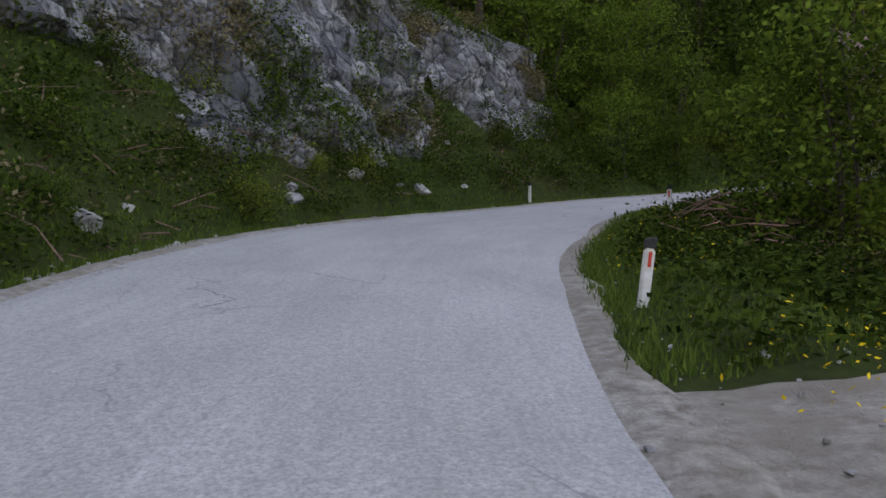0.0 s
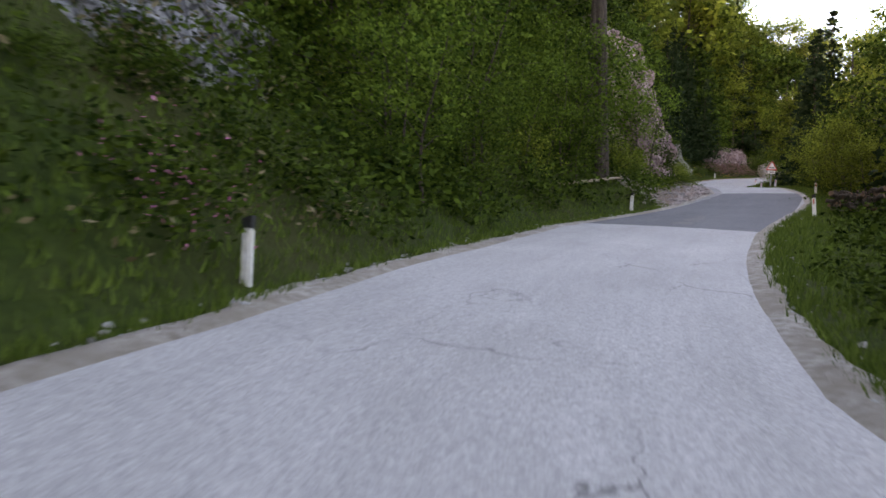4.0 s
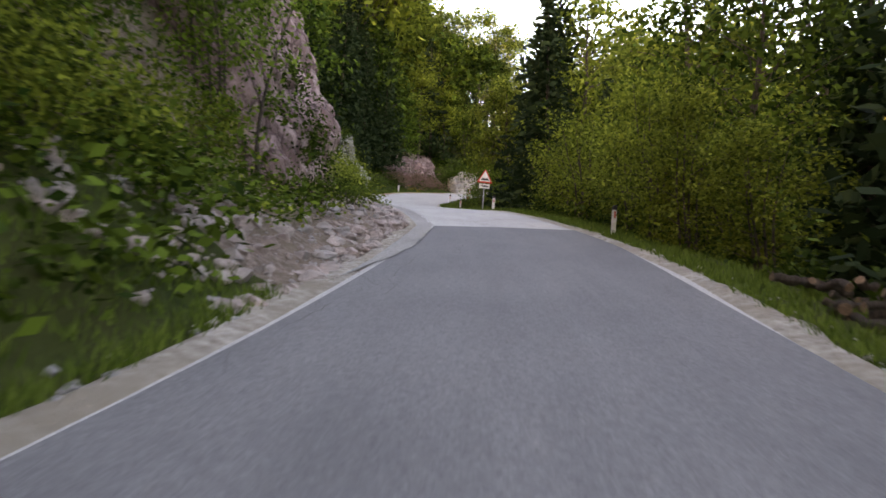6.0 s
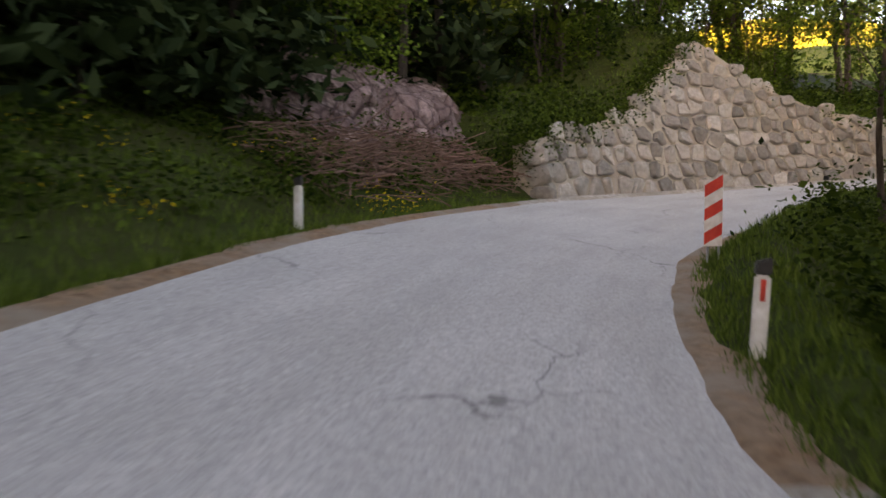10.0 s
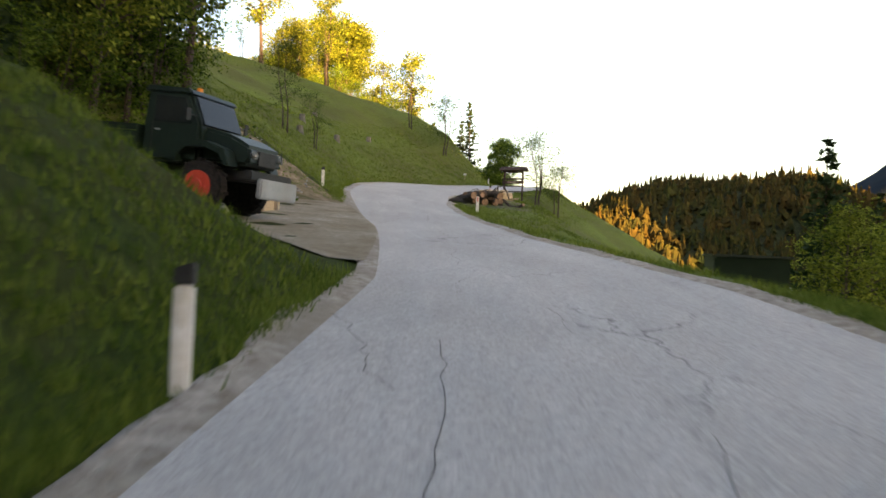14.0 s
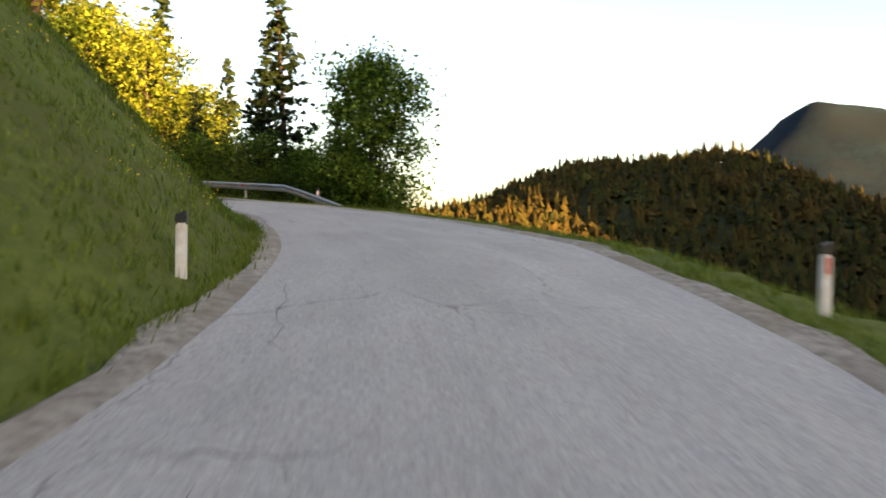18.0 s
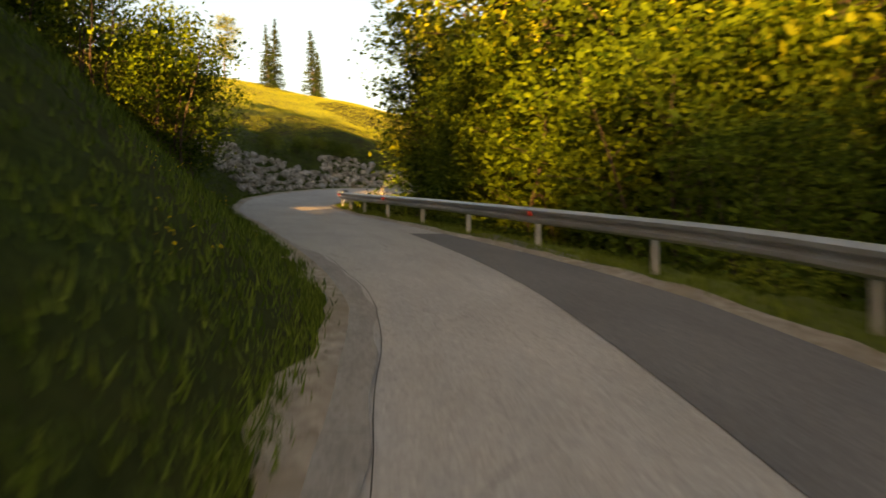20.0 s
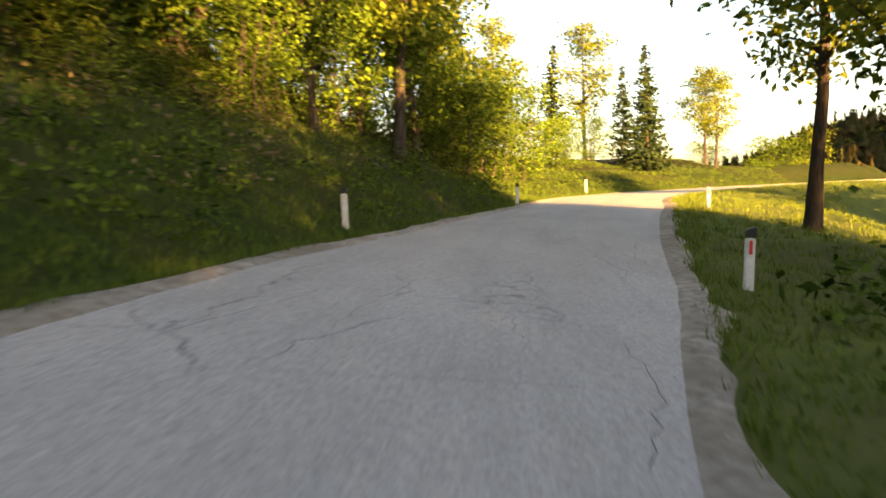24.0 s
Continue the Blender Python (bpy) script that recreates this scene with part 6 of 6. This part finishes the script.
# ---- far woods, grass, gutters, cracks ----
def far_woods():
    """Conifers of the wooded hill and the slopes beyond, as one mesh."""
    g = np.random.default_rng(71)
    vv, ff, n0 = [], [], 0
    pts = []
    while len(pts) < 14000:
        x, y = g.uniform(60, 1000), g.uniform(-760, 120)
        near = X0 + 20 < x < X1 - 20 and Y0 + 30 < y < Y1 - 20
        hill = ((x - 470) * 0.76 + (y + 330) * 0.65) ** 2 / 330**2 + ((x - 470) * 0.65 - (y + 330) * 0.76) ** 2 / 230**2 < 1
        if near or not (hill or g.uniform() < 0.22):
            continue
        pts.append((x, y))
    for x, y in pts:
        z = float(far_height(x, y)) - 0.5
        size = g.uniform(0.5, 1.15)
        h, r = 10 * size, 2.3 * size * g.uniform(0.8, 1.2)
        k = 6
        o = g.uniform(0, 6.28)
        round_ = g.uniform() < 0.35
        if round_:
            h *= 0.75
        for t0, t1, s in ((0.05, 0.4, 1.0), (0.2, 0.58, 0.85), (0.38, 0.75, 0.66), (0.55, 0.9, 0.48), (0.74, 1.05, 0.28)) if not round_ else ((0.1, 0.6, 1.1), (0.3, 0.8, 1.35), (0.5, 0.92, 1.2), (0.7, 1.0, 0.8)):
            a = o + np.arange(k) * 6.283 / k + t0 * 5
            rr = r * s * g.uniform(0.6, 1.35, k)
            ring = np.c_[x + rr * np.cos(a), y + rr * np.sin(a), z + h * t0 + g.normal(size=k) * 0.9]
            vv.append(np.r_[ring, [[x, y, z + h * t1]]])
            ff.append(np.array([(n0 + i, n0 + (i + 1) % k, n0 + k) for i in range(k)]))
            n0 += k + 1
    m = mat("far_trees", (0.008, 0.016, 0.007), (0.036, 0.045, 0.012), leaf=0.1, vary=0.0, c3=(0.05, 0.034, 0.01), big=0.05)
    tagged(new("far_woods", fast_mesh("far_woods", np.concatenate(vv), np.concatenate(ff), m)), "mixed spruce and broadleaf wood on the hill across the valley", "woods", kind="stuff")


far_woods()


def grass(name, count, side, s0, s1, e0, e1, tall, seed, label="long green grass on the verge", material=BLADE, power=1.6):
    """Blades in tufts, as one mesh."""
    g = np.random.default_rng(seed)
    s = g.uniform(s0, s1, count)
    e = e0 + (e1 - e0) * g.uniform(size=count) ** power
    keep = np.ones(count, bool)
    if side > 0:
        for a, b in ((85, 104), (200.5, 217.5)):
            keep &= ~((s > a) & (s < b))
        for a, b in ((118, 134.5), (150, 190.8)):
            keep &= ~((s > a) & (s < b) & (e < 2.2))
        keep &= ~((s > 214) & (s < 220.5) & (e > 0.6) & (e < 5.2) & (g.uniform(size=count) < 0.7))
    else:
        keep &= ~((s < 35.3) & (e < 3.5)) & ~((s > 226) & (s < 247) & (e < 3.6) & (g.uniform(size=count) < 0.75))
    s, e = s[keep], e[keep]
    edge = np.interp(s, SS, EL if side > 0 else ER)
    x, y, z = lay(s, edge + side * e)
    z = z + (bank(s, e) if side > 0 else drop(s, e))
    wide = e > 4.6
    z = np.where(wide, ground(x, y), z)
    base = np.stack([x, y, z - 0.03], -1)
    blades = 6
    n = len(s) * blades
    b = np.repeat(base, blades, 0) + np.c_[g.normal(size=(n, 2)) * 0.07, np.zeros(n)]
    a = g.uniform(0, 6.28, n)
    h = tall * g.uniform(0.45, 1.25, n)
    w = 0.005 + 0.014 * g.uniform(size=n)
    side_v = np.c_[np.cos(a), np.sin(a), np.zeros(n)] * w[:, None]
    lean_v = np.c_[np.cos(a * 3.3), np.sin(a * 3.3), np.zeros(n)] * (h * g.uniform(0.1, 0.7, n))[:, None]
    v = np.stack([b - side_v, b + side_v, b + lean_v + np.c_[np.zeros((n, 2)), h]], 1)
    tagged(new(name, fast_mesh(name, v.reshape(-1, 3), np.arange(3 * n).reshape(n, 3), material)), label, "grass", kind="stuff")


grass("grass", 30000, 1, 28, 200, 0.12, 4.5, 0.17, 81)
grass("grass", 28000, -1, 28, 200, 0.12, 4.5, 0.17, 82)
grass("grass", 23000, 1, 188, 283, 0.12, 9.0, 0.15, 83, "meadow grass on the hillside", HILL_BLADE)
grass("grass", 35000, 1, 283, 425, 0.12, 9.0, 0.16, 87, "dark green grass on the steep bank", BLADE)
# lit copy starts above the lower slope, which keeps darker grass as shade
grass("grass", 50000, 1, 332, 378, 8.5, 42, 0.18, 85, "sunlit grass of the steep meadow", MEADOW_BLADE, 1.0)
grass("grass", 14000, 1, 378, 400, 15, 42, 0.18, 86, "sunlit grass of the steep meadow", MEADOW_BLADE, 1.0)
grass("grass", 24000, -1, 188, 425, 0.12, 6.0, 0.15, 84, "meadow grass beside the road", HILL_BLADE)


def weeds(name, count, side, s0, s1, e0, e1, seed, size=0.11, material=LEAF, up=0.28, label="broad-leaved weeds and brambles on the bank"):
    g = np.random.default_rng(seed)
    m = count // 30
    s, e = g.uniform(s0, s1, 3 * m), g.uniform(e0, e1, 3 * m)
    thick = np.array([noise.noise(Vector((a * 0.55, b * 0.9, seed))) + 0.5 * noise.noise(Vector((a * 1.7, b * 2.1, seed + 9))) for a, b in zip(s, e)])
    pick = np.argsort(-thick + g.normal(size=3 * m) * 0.22)[:m]
    s, e, thick = s[pick], e[pick], np.clip(0.75 + 1.3 * thick[pick], 0.4, 1.7)
    edge = np.interp(s, SS, EL if side > 0 else ER)
    x, y, z = lay(s, edge + side * e)
    z = np.where(e > 4.6, ground(x, y), z + (bank(s, e) if side > 0 else drop(s, e)))
    c = np.repeat(np.stack([x, y, z], -1), 30, 0) + np.abs(g.normal(size=(m * 30, 3))) * np.array([0, 0, up]) * np.repeat(thick, 30)[:, None] + g.normal(size=(m * 30, 3)) * np.array([0.3, 0.3, 0.05])
    tagged(new(name, fast_mesh(name, *leaf_quads(g, c, size, 0.5), material)), label, "weeds", kind="stuff")


weeds("weeds", 60000, 1, 28, 62, 0.6, 5.5, 91, 0.075)
weeds("weeds", 30000, 1, 60, 86, 0.8, 8.5, 92, 0.11, LEAF, 0.45)
weeds("weeds", 12000, 1, 104.5, 118, 0.75, 2.8, 105, 0.07, LEAF_LIGHT, 0.25, "green weeds on the rubble beside the wall")
weeds("weeds", 9000, 1, 83, 92, 1.4, 6, 109, 0.09, LEAF_MID, 0.35, "leafy plants on the slope beside the red rock")
weeds("weeds", 2000, 1, 86, 118, 1.2, 2.6, 93, 0.07, LEAF_LIGHT, 0.3, "green weeds growing on the rubble")
weeds("weeds", 16000, 1, 134, 152, 1.0, 4.5, 94, 0.075, LEAF, 0.25)
weeds("weeds", 48000, -1, 35.5, 66, 1.0, 6.5, 95, 0.07, LEAF, 0.17)
weeds("weeds", 24000, -1, 134, 186, 1.3, 4.5, 96, 0.09, LEAF, 0.4)
weeds("weeds", 16000, -1, 66, 134, 1.5, 6, 97, 0.12, LEAF, 0.35)
weeds("weeds", 16000, 1, 150, 188, 2.0, 8, 98, 0.14, LEAF, 0.35, "shrubby plants above the stone wall")
weeds("weeds", 5000, 1, 348, 373, 0.3, 4.5, 99, 0.07, LEAF, 0.1)
weeds("weeds", 26000, 1, 374, 412, 0.8, 14, 100, 0.085, LEAF_MID, 0.35)
weeds("dry_stalks", 7000, 1, 376, 408, 2.0, 12, 110, 0.08, DEAD_GRASS, 0.3, "dry brown growth on the steep slope")
weeds("weeds", 9000, -1, 295, 385, 1.2, 5, 101, 0.12, LEAF, 0.3)
weeds("weeds", 14000, 1, 213.6, 217.6, 2.4, 7.5, 106, 0.08, LEAF_MID, 0.45, "weeds on the earth bank")
weeds("dry_stalks", 9000, 1, 28, 62, 0.9, 6.0, 108, 0.07, DEAD_GRASS, 0.35, "dry brown stalks among the green on the bank")
PINK = mat("pink_flower", (0.5, 0.12, 0.25), (0.65, 0.25, 0.4), leaf=0.2)
weeds("pink_flowers", 180, 1, 56.2, 59.2, 0.5, 1.6, 107, 0.035, PINK, 0.3, "pink campion flowers beside the marker post")
YELLOW = mat("yellow_flower", (0.75, 0.5, 0.02), (0.85, 0.6, 0.03), leaf=0.2)
weeds("dandelions", 900, 1, 128, 146, 0.5, 3.0, 102, 0.035, YELLOW, 0.12, "yellow dandelions in the grass")
weeds("dandelions", 600, -1, 30, 66, 0.5, 3.0, 103, 0.03, YELLOW, 0.2, "yellow dandelions in the grass")
weeds("meadow_flowers", 1200, 1, 265, 320, 0.8, 8.0, 104, 0.025, YELLOW, 0.2, "small yellow flowers in the meadow")


def gutter(s0, s1, side, wide, label):
    q = np.arange(s0, s1, 0.5)
    edge = np.interp(q, SS, EL if side > 0 else ER)
    wide = wide * np.clip(np.minimum(q - s0 + 0.6, s1 - q) / 5, 0.12, 1)
    k = np.stack([-wide, -wide * 0.8, -wide * 0.4, 0 * wide - 0.05, 0 * wide + 0.05], -1)
    o = edge[:, None] + side * k + 0.03 * np.sin(q * 3.3)[:, None]
    up = np.array([0.03, 0.032, 0.024, 0.03, 0.034])[None] + 0 * o
    if side < 0:
        o, up = o[:, ::-1], up[:, ::-1]
    ribbon("gutter", q, o, up, ASPHALT_EDGE, label)
    c = (edge + side * (-wide - 0.03))[:, None] + np.array([-0.004, 0.004])[None] + 0.02 * np.sin(q * 2.1)[:, None]
    ribbon("gutter_joint", q, c, 0.036 + 0 * c, CRACK, "dark open joint beside the gutter")


gutter(86, 110, 1, 0.55, "stained grey gutter strip along the rock face")
gutter(284, 322, 1, 0.4, "stained grey gutter strip along the grass bank")

POTHOLE = asphalt("pothole_fill", (0.1, 0.1, 0.1), (0.17, 0.165, 0.16), (0.27, 0.25, 0.23), 0.2)
# cracks in the asphalt
g = np.random.default_rng(111)
vv, ff, n0 = [], [], 0
for i in range(130):
    s = g.choice([g.uniform(74, 95), g.uniform(136, 185), g.uniform(190, 300), g.uniform(190, 300), g.uniform(365, 390)])
    l, r = float(np.interp(s, SS, EL)), float(np.interp(s, SS, ER))
    d = g.uniform(r + 0.2, l - 0.3)
    n = int(g.integers(6, 22))
    ds, dd = (g.uniform(0.15, 0.3), g.normal() * 0.05) if g.uniform() < 0.7 else (g.normal() * 0.06, g.choice([-1, 1]) * g.uniform(0.1, 0.2))
    drift = np.cumsum(g.normal(size=n) * 0.05)
    line = [(s + k * ds + g.normal() * 0.02, d + k * dd + drift[k]) for k in range(n)]
    line = [(a, b) for a, b in line if r + 0.1 < b < l - 0.15]
    if len(line) < 4:
        continue
    w = g.uniform(0.0015, 0.004)
    for k, (a, b) in enumerate(line):
        u0 = (b - r) / (l - r)
        off = (0, w) if abs(ds) > abs(dd) else (w, 0)
        for sg in (-1, 1):
            x, y, z = lay(a + sg * off[0], b + sg * off[1])
            vv.append((float(x), float(y), float(z) + 0.02 * math.sin(math.pi * u0) + 0.006))
    m = len(line)
    ff += [(n0 + 2 * k, n0 + 2 * k + 1, n0 + 2 * k + 3, n0 + 2 * k + 2) for k in range(m - 1)]
    n0 += 2 * m
tagged(new("road_cracks", fast_mesh("road_cracks", vv, ff, CRACK)), "dark wandering cracks in the asphalt", "cracks", kind="structure")

# gravel drive up to the truck
PALE_GRAVEL = mat("pale_gravel", (0.25, 0.22, 0.175), (0.55, 0.5, 0.42), 9, 0.95, 0.8, 25, c3=(0.24, 0.2, 0.14), big=0.6)
q = np.arange(201.5, 216.3, 0.5)
edge = np.interp(q, SS, EL)
reach = 7.5 * np.clip(np.sin((q - 200.5) / 16.0 * math.pi), 0.1, 1)
k = np.linspace(-0.03, 1, 12)
o = edge[:, None] + reach[:, None] * k
up = bank(q[:, None], np.maximum(o - edge[:, None], 0)) + 0.045
ribbon("gravel_drive", q, o, up, PALE_GRAVEL, "pale gravel drive branching off the road")
for s0, s1, l0, r0, l1, r1 in ((74.2, 75.3, 0.35, -0.35, 0.2, -0.3), (75.6, 76.5, 0.1, -0.5, 0.25, -0.25), (76.7, 77.3, 0.2, -0.35, 0.05, -0.4), (77.6, 78.4, 0.1, -0.3, 0.15, -0.2)):
    patch(s0, s1, l0, r0, "broken pale pothole repair in the asphalt", "pothole_repair", POTHOLE, l1=l1, r1=r1, slant=0.3, lift=0.012)
